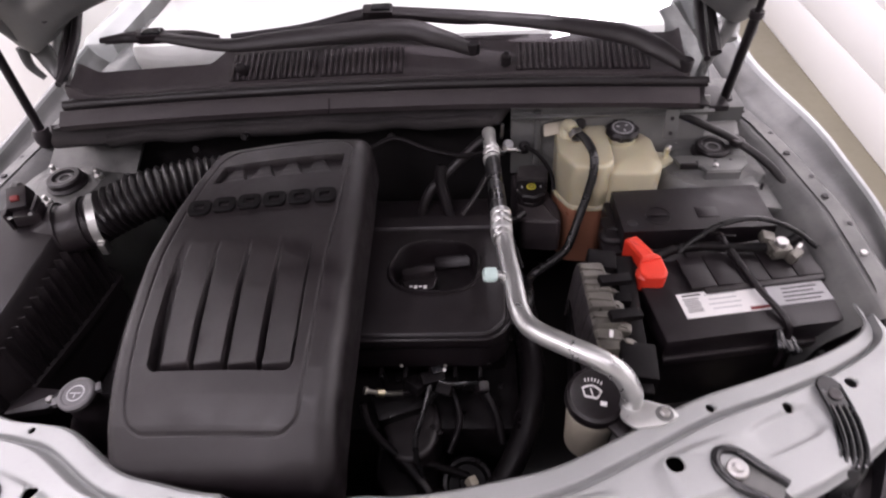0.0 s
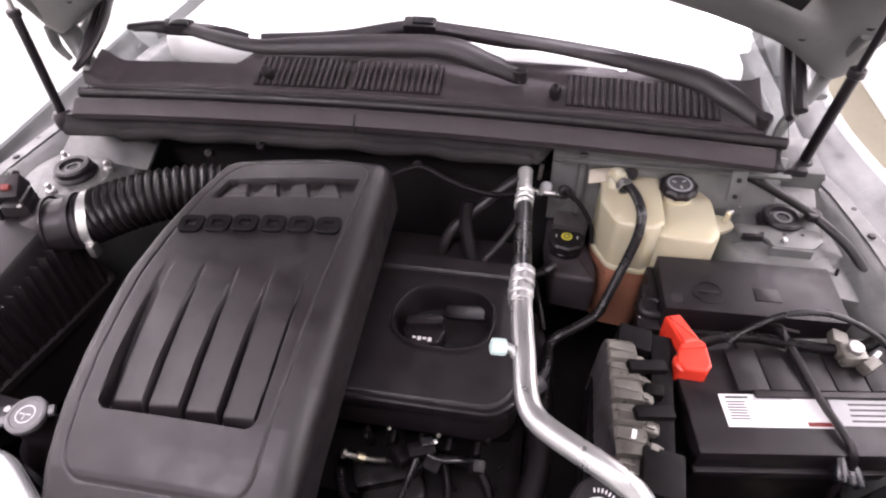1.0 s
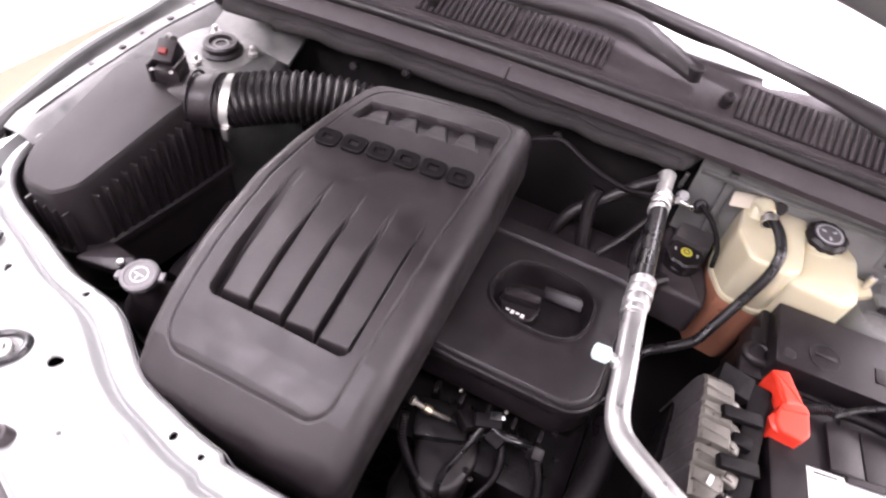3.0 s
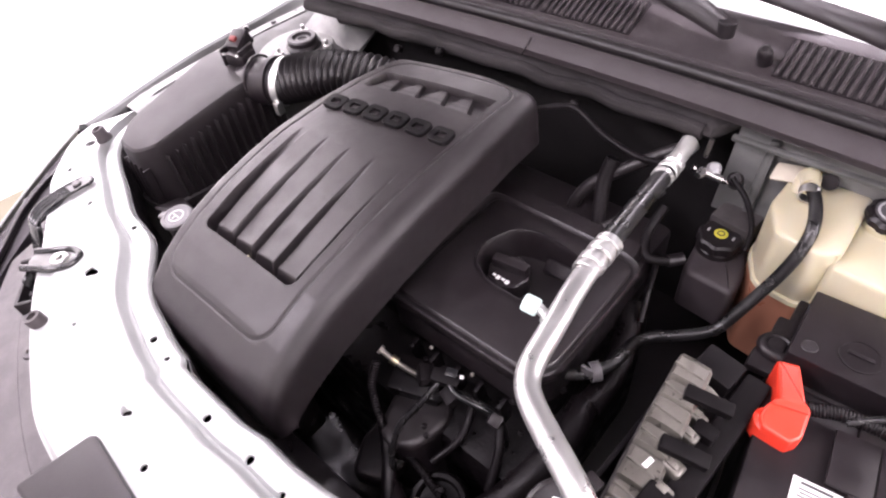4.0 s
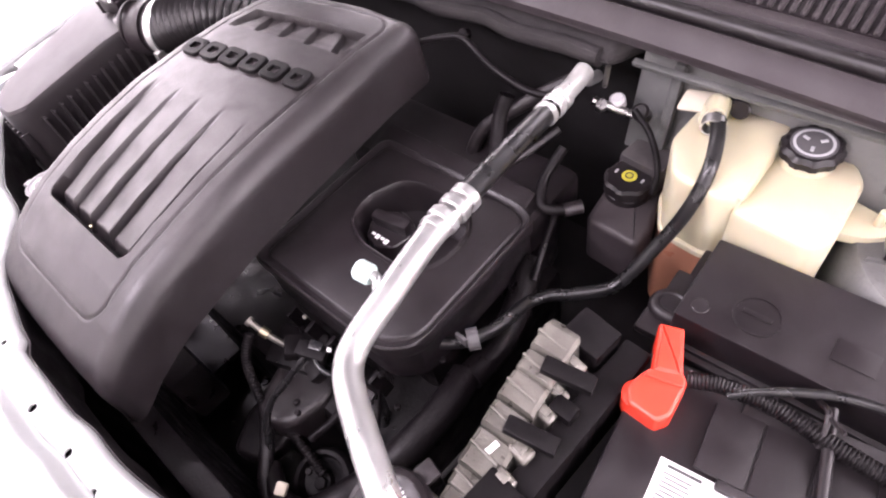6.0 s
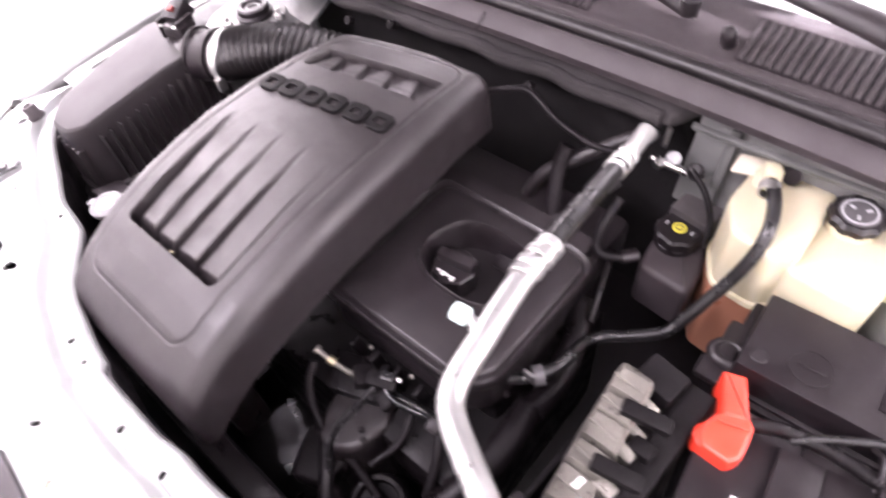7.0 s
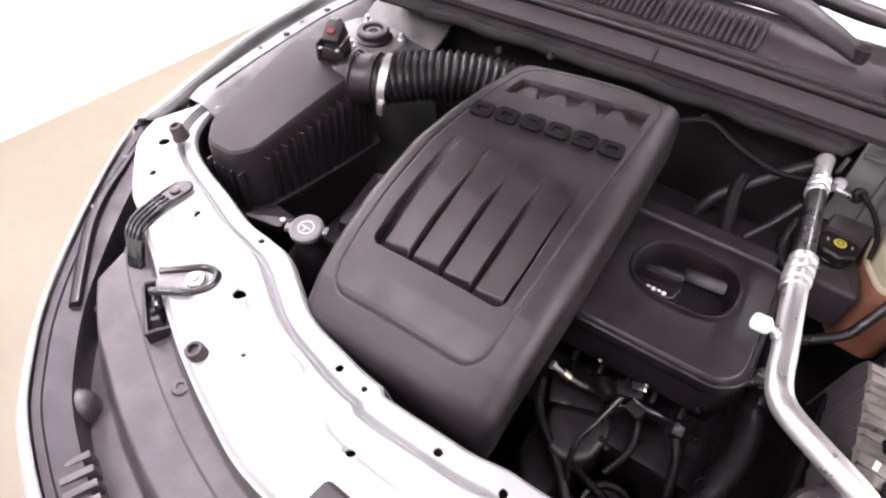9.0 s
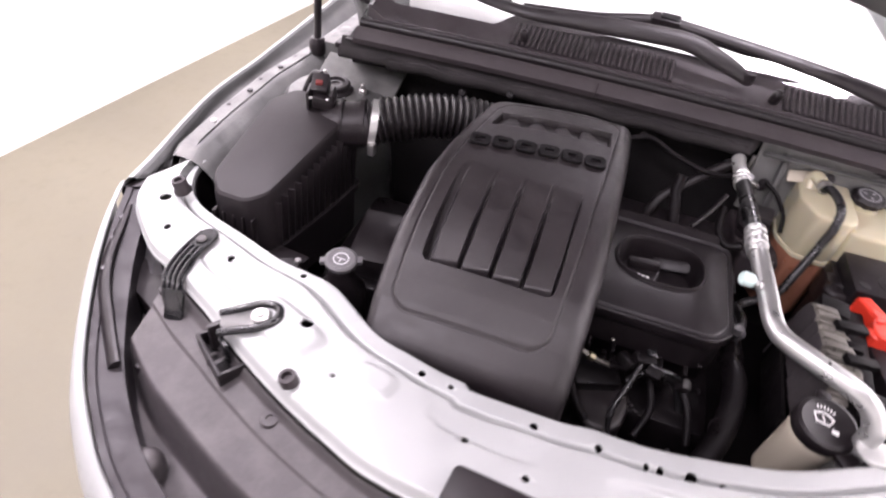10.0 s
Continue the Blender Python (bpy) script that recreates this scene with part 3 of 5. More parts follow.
def hood():
    c, a = 0.0, radians(55)

    def local(x, s, h):
        """s: up along the raised hood from its hinges, h: towards the engine."""
        return (c + x, 0.075 - s * math.cos(a) - h * math.sin(a), 1.125 + s * math.sin(a) - h * math.cos(a))

    def rear(x):
        return 0.02 + 0.21 * (1 - min(1, abs(x) / 0.60) ** 2.0) + 0.10 * smoothstep(0.60, 0.68, abs(x))

    def fn(u, v):
        x = (0.66 + 0.05 * smoothstep(0, 0.4, v)) * (2 * u - 1)
        s = rear(x) + (1.0 - rear(x) - 0.22 * (abs(x) / 0.7) ** 2) * v
        return local(x, s, -0.035 - 0.03 * (1 - (x / 0.7) ** 2))
    h = part("hood", sheet(fn, 60, 30, 0.004, (0, -0.82, -0.57)), SILVER, CAR, "raised silver hood seen from below")

    def under(u, v):
        x = (0.645 + 0.05 * smoothstep(0, 0.4, v)) * (2 * u - 1)
        s = rear(x) + 0.012 + (0.95 - rear(x) - 0.22 * (abs(x) / 0.66) ** 2) * v
        edge = min(1.3 * min(u, 1 - u), v)
        lobe = math.exp(-((abs(x) - 0.575) / 0.05) ** 2 - ((s - 0.06) / 0.06) ** 2)
        return local(x, s, -0.020 + 0.030 * smoothstep(0.0, 0.035, edge) * (1 - smoothstep(0.10, 0.16, edge)) + 0.02 * lobe)
    part("hood_frame", sheet(under, 110, 70, 0.003, (0, -0.82, -0.57)), PRESSED, h, "dull silver pressed inner frame")
    def pad(u, v):
        x = 0.50 * (2 * u - 1)
        s = rear(x) + 0.10 + (0.80 - rear(x) - 0.20 * (abs(x) / 0.66) ** 2) * v
        edge = min(u, 1 - u, v, 1 - v)
        return local(x, s, 0.006 + 0.010 * smoothstep(0, 0.05, edge) + 0.003 * math.sin(u * 40) * math.sin(v * 40))
    part("hood_pad", sheet(pad, 60, 50, 0.004, (0, -0.82, -0.57)), FELT, h, "black felt insulation pad under the hood")
    for s in (-1, 1):
        hinge = part("hood_hinge", tube([(s * 0.548, -0.005, 1.05), (s * 0.555, 0.005, 1.09), (s * 0.585, 0.03, 1.13), local(s * 0.595, 0.06, 0.012), local(s * 0.595, 0.15, 0.014)], [0.010, 0.013, 0.015, 0.018, 0.012], 5, 10, flat=0.6), SILVERDIM, h)
        part("hinge_ear", tube([local(s * 0.63, 0.05, 0.01), local(s * 0.635, 0.02, 0.03), local(s * 0.62, 0.0, 0.045)], [.010, .008, .005], 4, 8, flat=.5), SILVERDIM, hinge)
        for dx, ds in ((-.035, .13), (.03, .16)):
            part("hole_plug", disc(*local(s * (0.56 + dx), ds, 0.011), 0.006, 0.002, (35, 0, 0), 0.0005), BLACK2, hinge)
        x, y, lean = (-.655, -.004, .008) if s < 0 else (.614, .025, -.060)
        gs = part("gas_strut", tube([(x, y, 1.005), (x - (.018 if s > 0 else -.004), y + lean, 1.195)], 0.0080, 2, 14), BLACK2, CAR, "black gas strut holding the hood")
        part("strut_rod", tube([(x - (.018 if s > 0 else -.004), y + lean, 1.19), (x - (.032 if s > 0 else -.008), y + lean * 1.85, 1.36)], 0.005, 2, 10), STEEL if s < 0 else BLACK2, gs)
        part("strut_collar", disc(x - (.018 if s > 0 else -.004), y + lean, 1.188, .0108, .012), BLACK2, gs)
        part("strut_socket", lathe([(0, 0), (0.015, 0.0), (0.018, 0.01), (0.018, 0.025), (0.013, 0.035), (0, 0.035)], pose(x, y, 0.984), 16), BLACK2, gs)
    for s in (-1, 1):
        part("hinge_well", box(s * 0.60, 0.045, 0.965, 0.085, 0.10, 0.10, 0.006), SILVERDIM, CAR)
        part("hinge_pocket", box(s * 0.585, 0.02, 1.018, 0.05, 0.07, 0.012, 0.003), BLACK2, CAR)


def nose():
    """Headlamp tops and the bumper skin round the front."""
    c = 0.0
    edge = [(-.702, -.530, .980), (-.673, -.600, .969), (-.623, -.690, .957), (-.546, -.798, .947), (-.478, -.865, .942), (-.41, -.913, .938), (-.293, -.966, .92), (-.147, -1.0, .90), (0, -1.01, .89)]
    edge = edge + [(-x, y, z) for x, y, z in edge[-2::-1]]
    e3 = path_of(edge, 6)

    def skin(u, v):
        p = polyline(e3, u)
        out = Vector((p.x - c, p.y + 0.2, 0)).normalized()
        q = p + out * (0.018 * smoothstep(0, 0.12, v) + 0.05 * v)
        return (q.x, q.y, p.z - 0.012 * smoothstep(0.0, 0.10, v) - 0.42 * max(0, v - 0.06))
    part("bumper", sheet(skin, 90, 24, 0.003, (0, 0.7, -0.7)), SILVER, CAR, "silver bumper and wing skin round the nose")

    def gap(u, v):
        p = polyline(e3, u)
        inn = Vector((c - p.x, -0.2 - p.y, 0)).normalized()
        z = p.z - 0.008 - 0.006 * v - 0.003 * smoothstep(0.20, 0.24, v) - 0.05 * smoothstep(0.90, 1.0, v)
        q = p + inn * (0.003 + 0.042 * v)
        return (q.x, q.y, z)
    lamp = part("headlamp_top", sheet(gap, 90, 30, 0.003), LAMPTRIM, CAR, "dark grey plastic headlamp top edge with clips")

    for s in (-1, 1):
        bar = part("lamp_bar", tube([(-s * x, y, z) for x, y, z in ((-.678, -.560, .957), (-.660, -.598, .954), (-.637, -.648, .951), (-.606, -.694, .947), (-.562, -.740, .942), (-.515, -.786, .936))], [.0095, .0115, .0115, .0100], 6, 12, flat=.55), BLACK2, lamp, "black bar behind the headlamp")
        for x, y, z, turn in ((-.650, -.622, .957, 62), (-.622, -.672, .954, 55), (-.667, -.584, .960, 66)):
            part("bar_clip", box(-s * x, y, z, .010, .007, .005, .0015, (0, 0, -s * turn)), CAPGREY, bar)

        def housing(u, v):
            a = Vector((-s * -.640, -.560, .948)).lerp(Vector((-s * -.520, -.680, .940)), u)
            b = Vector((-s * -.672, -.590, .930)).lerp(Vector((-s * -.525, -.770, .905)), u)
            p = a.lerp(b, v)
            return (p.x, p.y, p.z - .020 * math.sin(math.pi * v) - .03 * smoothstep(.45, .60, u))
        part("lamp_housing", sheet(housing, 30, 12, .003), CAPGREY, lamp, "pale grey headlamp housing")
    for x, y, r in ((-.418, -.862, .020),):
        part("lamp_boss", lathe([(0, 0), (r, 0), (r, .012), (r * .93, .022), (r * .72, .030), (r * .4, .034), (0, .035)], pose(x, y, .885), 24), SHROUD, lamp)
    for k in range(5):
        part("grille_rib", box(-.355 + .016 * k, -.905 - .007 * k, .905, .009, .035, .026, .003, (0, 0, -25)), SHROUD, lamp)


radiator_support()
front_shroud()
for s in (-1, 1):
    fender(s)
    strut_tower(s)
cowl()
cowl_grille(-.250, -.100, 15)
cowl_grille(-.092, .050, 14)
cowl_grille(.238, .455, 22)
windscreen()
hood()
nose()
for s in (-1, 1):
    part("door", box(s * 0.715, 1.30, 0.69, 0.10, 1.9, 0.66, 0.04), SILVER, CAR, "silver front door")
# Dark blockers added below and ahead so no lit floor shows through.
part("bay_floor_blocker", box(0.0, -0.40, 0.50, 1.36, 0.90, 0.02, 0), NEARBLACK, CAR)
part("gap_blocker", box(-.43, -.50, .62, .40, .32, .02, .004, (0, 12, 0)), NEARBLACK, CAR)
part("front_blocker", box(0.0, -0.745, 0.70, 1.0, 0.06, 0.46, 0.004), BLACK2, CAR)
for s in (-1, 1):
    part("lamp_back", box(s * 0.55, -0.62, 0.72, 0.14, 0.12, 0.40, 0.01, (0, 0, s * 25)), BLACK2, CAR)
part("sill", box(0.0, 1.3, 0.45, 1.5, 3.6, 0.30, 0.05), BLACK2, CAR)
for wx in (-.78, .78):
    for wy in (0.02, 2.7):
        wheel = part("wheel", lathe([(0, -.10), (.20, -.10), (.33, -.095), (.345, -.07), (.345, .07), (.33, .095), (.20, .10), (0, .10)], pose(wx, wy, .345, 0, 90, 0), 40), RUBBER, CAR, "black tyre on a silver rim")
        part("rim", lathe([(0, -.102), (.19, -.102), (.20, -.09), (.20, .09), (.19, .102), (0, .102)], pose(wx, wy, .345, 0, 90, 0), 30), CAST, wheel)

# ---- things in the engine bay ----
COVER_Z = [(-.66, .968), (-.64, .985), (-.61, 1.008), (-.58, 1.024), (-.55, 1.037), (-.50, 1.051), (-.45, 1.062), (-.38, 1.073), (-.315, 1.080), (-.25, 1.085), (-.18, 1.084), (-.16, 1.082)]
COVER_L = [(-.67, -.252), (-.60, -.260), (-.50, -.266), (-.40, -.266), (-.32, -.256), (-.25, -.243), (-.16, -.226)]
COVER_R = [(-.67, .006), (-.50, .012), (-.30, .012), (-.16, .008)]


def slant(x, y):
    """How far the back of the cover runs askew: its right corner lies further back."""
    return 0.15 * (x + 0.115) * smoothstep(-.46, -.20, y)


def cover_face(x, y):
    """Height of the engine cover's face with its frame line, louvred pocket and top slot."""
    l, r = table(COVER_L, y), table(COVER_R, y)
    z = table(COVER_Z, y) + 0.006 * (1 - ((x - (l + r) / 2) / ((r - l) / 2)) ** 2)
    u = (x - l) / (r - l)
    # raised inner panel with a step all round
    mr = table([(-.62, .042), (-.40, .036), (-.19, .024)], y)
    dx, dy = min(u * (r - l) - 0.024, (1 - u) * (r - l) - mr), min(y + 0.618, -0.188 - y)
    d = min(dx, dy)
    corner = 0.026
    if dx < corner and dy < corner:
        d = corner - math.hypot(corner - dx, corner - dy)
    z += 0.0008 * smoothstep(-0.0012, 0.0012, d) - 0.0019 * math.exp(-(d / 0.0014) ** 2)
    # louvred pocket
    pl, pr, py0, py1 = l + 0.045, r - 0.054, -0.556, -0.372
    if pl < x < pr and py0 < y < py1:
        e = min(x - pl, pr - x, y - py0)
        ex, ey = min(x - pl, pr - x), y - py0
        if ex < 0.012 and ey < 0.012:
            e = 0.012 - math.hypot(0.012 - ex, 0.012 - ey)
        depth = 0.020 * smoothstep(py1, py0 + 0.02, y) ** 0.8 if y < py1 else 0
        g = smoothstep(0.0, 0.0025, e)
        f = (x - pl) / (pr - pl) * 4.25 - 0.25
        k = f - math.floor(f)
        blade = (smoothstep(0.0, 0.06, k) * (0.62 + 0.38 * k) * (1 - smoothstep(0.90, 0.97, k))) if f > 0 else 0.0
        blade *= smoothstep(0.003, 0.013, y - py0)
        z -= g * depth * (1 - 0.92 * blade)
    # slot near the back
    tl, tr, ty0, ty1 = l + 0.036, r - 0.036, -0.262, -0.222
    if tl < x < tr and ty0 < y < ty1:
        e = min(x - tl, tr - x, (y - ty0) * 1.0, (ty1 - y))
        g = smoothstep(0.0, 0.002, e)
        f = (x - tl) / (tr - tl) * 4.5 - 0.30
        k = f - math.floor(f)
        fall = (ty1 - y) / (ty1 - ty0)
        inside = smoothstep(0.0, 0.06, min(k, 0.40 + 0.50 * fall - k)) if 0 < f < 4 else 0.0
        z -= g * 0.011 * (1 - 0.95 * inside * (0.35 + 0.65 * fall)) * smoothstep(0.0, 0.25, 1.06 - fall)
    return z


def engine_cover():
    t = thing("engine_cover", (-.12, -.42, .9), "large black ribbed plastic engine cover with raised badge shapes", "engine cover")
    nu, nv, y0, y1, rc = 230, 360, -.660, -.168, 0.025
    bm = bmesh.new()
    rows = []
    for j in range(nv + 1):
        row = []
        for i in range(nu + 1):
            y = y0 + (y1 - y0) * j / nv
            l, r = table(COVER_L, y), table(COVER_R, y)
            x = l + (r - l) * i / nu
            for cx, cy, sx, sy in ((l + rc, y0 + rc, -1, -1), (r - rc, y0 + rc, 1, -1), (l + rc, y1 - rc, -1, 1), (r - rc, y1 - rc, 1, 1)):
                if (x - cx) * sx > 0 and (y - cy) * sy > 0:
                    d = math.hypot(x - cx, y - cy)
                    if d > rc:
                        x, y = cx + (x - cx) * rc / d, cy + (y - cy) * rc / d
            edge = min(x - l, r - x, y - y0, y1 - y)
            for cx, cy, sx, sy in ((l + rc, y0 + rc, -1, -1), (r - rc, y0 + rc, 1, -1), (l + rc, y1 - rc, -1, 1), (r - rc, y1 - rc, 1, 1)):
                if (x - cx) * sx > 0 and (y - cy) * sy > 0:
                    edge = rc - math.hypot(x - cx, y - cy)
            rr = 0.014 + 0.010 * smoothstep(-.08, -.02, x)
            q = max(0.0, rr - edge)
            z = cover_face(x, y) - (rr - math.sqrt(max(0, rr ** 2 - q * q)))
            row.append(bm.verts.new((x, y + slant(x, y), z)))
        rows.append(row)
    for a, b in zip(rows, rows[1:]):
        for i in range(nu):
            bm.faces.new((a[i], a[i + 1], b[i + 1], b[i]))
    rim = [rows[0][i] for i in range(nu)] + [rows[j][nu] for j in range(nv)] + [rows[nv][i] for i in range(nu, 0, -1)] + [rows[j][0] for j in range(nv, 0, -1)]
    prev = rim
    for out, fall in ((0.001, 0.020), (0.002, 0.055), (0.003, 0.085)):
        nxt = []
        for v in rim:
            side = Vector((v.co.x + 0.12, (v.co.y + 0.41) * 0.5, 0)).normalized()
            nxt.append(bm.verts.new(v.co + side * out + Vector((0, 0, -fall * (0.62 if v.co.x > -0.03 else 0.6 if v.co.y < -0.63 else 1.0)))))
        for i in range(len(rim)):
            k = (i + 1) % len(rim)
            bm.faces.new((prev[i], prev[k], nxt[k], nxt[i]))
        prev = nxt
    bmesh.ops.remove_doubles(bm, verts=bm.verts, dist=1e-6)
    shell = part("shell", bm, BLACK, t, smooth=32)
    # raised badge: six plain slotted plates
    for k in range(6):
        x = -0.2125 + 0.0345 * k
        y = -0.314 + 0.0010 * k
        z = cover_face(x, y)
        b = bmesh.new()
        loops = []
        for grow, h in ((0, -.001), (0, .0034), (-.001, .0042), (-.0088, .0042), (-.0094, .0034), (-.0094, .001)):
            loops.append([b.verts.new((px, py, h)) for px, py in rounded(-.0158 - grow, -.0140 - grow, .0158 + grow, .0140 + grow, max(.001, .008 + grow), 4)])
        for p, q in zip(loops, loops[1:]):
            for i in range(len(p)):
                j = (i + 1) % len(p)
                b.faces.new((p[i], p[j], q[j], q[i]))
        bmesh.ops.transform(b, matrix=pose(x, y + slant(x, y), z, 2.5, 0, 5), verts=b.verts)
        part("badge_plate", b, DEEP, shell, "", 15)
    part("mould_peg", disc(-.137, -.551, 1.024, 0.0022, 0.004, seg=10), BRASS, shell)


def manifold_cover():
    t = thing("intake_cover", (.1, -.34, .85), "black plastic engine top cover with a recessed filler well", "engine cover")
    out = round_off([(-.02, -.450), (.186, -.450), (.213, -.424), (.214, -.240), (.19, -.230), (-.02, -.230)], 0.016, 5)
    bm = bmesh.new()
    well = round_off([(.035, -.318), (.043, -.350), (.075, -.368), (.130, -.369), (.158, -.358), (.170, -.330), (.168, -.292), (.148, -.271), (.090, -.264), (.053, -.275)], .016, 4)
    def ring(pts, z, grow=0.0):
        cx, cy = sum(p[0] for p in pts) / len(pts), sum(p[1] for p in pts) / len(pts)
        return [bm.verts.new((x + (x - cx) * grow, y + (y - cy) * grow, z)) for x, y in pts]
    def join(a, b):
        for i in range(len(a)):
            k = (i + 1) % len(a)
            bm.faces.new((a[i], a[k], b[k], b[i]))
    rings = [ring(out, .885, 0.0), ring(out, .930, 0.0), ring(out, .934, 0.03), ring(out, .945, 0.036), ring(out, .951, 0.030), ring(out, .953, 0.012), ring(out, .950, -0.012), ring(out, .949, -0.05), ring(out, .952, -0.07), ring(out, .953, -0.09)]
    for a, b in zip(rings, rings[1:]):
        join(a, b)
    w = [ring(well, .953, 0.08), ring(well, .9575, 0.045), ring(well, .9580, 0.015), ring(well, .9565, 0.0), ring(well, .950, -0.035), ring(well, .910, -0.075)]
    for a, b in zip(w, w[1:]):
        join(a, b)
    bm.faces.new(w[-1])
    edges = []
    for loop in (rings[-1], w[0]):
        for i in range(len(loop)):
            edges.append(bm.edges.get((loop[i], loop[(i + 1) % len(loop)])))
    bmesh.ops.triangle_fill(bm, edges=edges, use_beauty=True)
    body = part("body", bm, BLACK2, t)
    part("well_ramp", box(.130, -.279, .922, .060, .020, .012, .004, (40, -16, -8)), BLACK2, t)
    cap = part("filler_cap", disc(.080, -.330, .912, 0.028, 0.028, teeth=16, tooth=0.0015, seg=48), BLACK2, t, "black oil filler cap with white print")
    part("grip", box(.080, -.325, .946, .050, .015, .018, .005, (0, 0, 8)), BLACK2, cap)
    for k in range(4):
        part("print_bar", box(.069 + .007 * k, -.346 - .001 * (k % 2), .9406, .005, .003 + .003 * (k % 2), .0008, 0), WHITE, cap)
    for k in range(6):
        part("print_bar", box(.064 + .0062 * k, -.3320 + .0009 * k, .9535, .0045, .0012, .0012, 0, (40, 0, 8)), GREYPRINT, cap)
    part("rear_body", box(.06, -.19, .905, .30, .11, .06, .014), BLACK2, t)
    part("rear_ramp", box(.08, -.225, .925, .24, .06, .05, .012, (20, 0, 0)), BLACK2, t)


def ac_line():
    t = thing("air_conditioning_line", (.2, -.3, .9), "bare aluminium air-conditioning pipe with a black hose section", "pipe")
    pipe = part("pipe", tube([(.203, -.345, 1.055), (.207, -.385, 1.054), (.2145, -.44, 1.049), (.219, -.474, 1.045), (.2265, -.494, 1.042), (.241, -.508, 1.041), (.272, -.526, 1.040), (.303, -.542, 1.038), (.325, -.554, 1.031),
                              (.338, -.563, 1.014), (.343, -.569, .988), (.344, -.571, .86)], 0.0125, 6, 20), ALU, t)
    for y, r, h in ((-.312, .0148, .011), (-.327, .0152, .011), (-.343, .0152, .011), (-.357, .0140, .008)):
        part("crimp_ring", lathe([(0, 0), (r - .0015, 0), (r, .0015), (r, h - .0015), (r - .0015, h), (0, h)], pose(.2025, y, 1.0545, 90, 0, 4), 28), ALU, pipe)
    hose = part("hose", tube([(.194, -.165, 1.0452), (.197, -.23, 1.050), (.2015, -.315, 1.0545)], 0.0116, 6, 20), HOSEBLACK, t, "glossy black rubber hose")
    for k in range(8):
        part("print_bar", box(.1925 + .0006 * k, -.205 - .011 * k, 1.0592 + .0008 * k, .0016, .0045, .0006, 0, (0, -8, -4)), SHROUD, hose)
    neck = part("elbow", tube([(.1945, -.175, 1.0455), (.193, -.150, 1.0445), (.192, -.126, 1.0445), (.191, -.104, 1.046)], [0.0102, 0.0104, 0.0104, 0.0112], 6, 20), DULLALU, t)
    part("elbow_foot", tube([(.191, -.108, 1.040), (.189, -.092, 1.026), (.187, -.070, 1.016)], .007, 5, 12), ALU, neck)
    for y, r in ((-.146, .0126), (-.160, .0134), (-.174, .0130)):
        part("crimp_ring", lathe([(0, 0), (r - .0015, 0), (r, .0015), (r, .009), (r - .0015, .0105), (0, .0105)], pose(.1937, y, 1.0452, 90, 0, 3), 28), DULLALU, neck)
    for y, r in ((-.312, .0128), (-.334, .0130), (-.345, .0130)):
        part("crimp_groove", lathe([(0, 0), (r, 0), (r, .024), (0, .024)], pose(.2025, y, 1.0545, 90, 0, 4), 24), STEEL, pipe)
    port = part("service_port", tube([(.212, -.432, 1.052), (.192, -.428, 1.056)], [0.0055, 0.0055], 3, 12), ALU, t)
    part("port_cap", lathe([(0, 0), (.0085, 0), (.0095, .002), (.0095, .014), (.008, .016), (0, .016)], pose(.193, -.429, 1.056, 0, -80, 10), 20, None, 20, .0006), GREENCAP, port, "pale green service port cap")
    part("port_collar", disc(.204, -.431, 1.0535, 0.0075, 0.005, (0, -80, 10)), ALU, port)


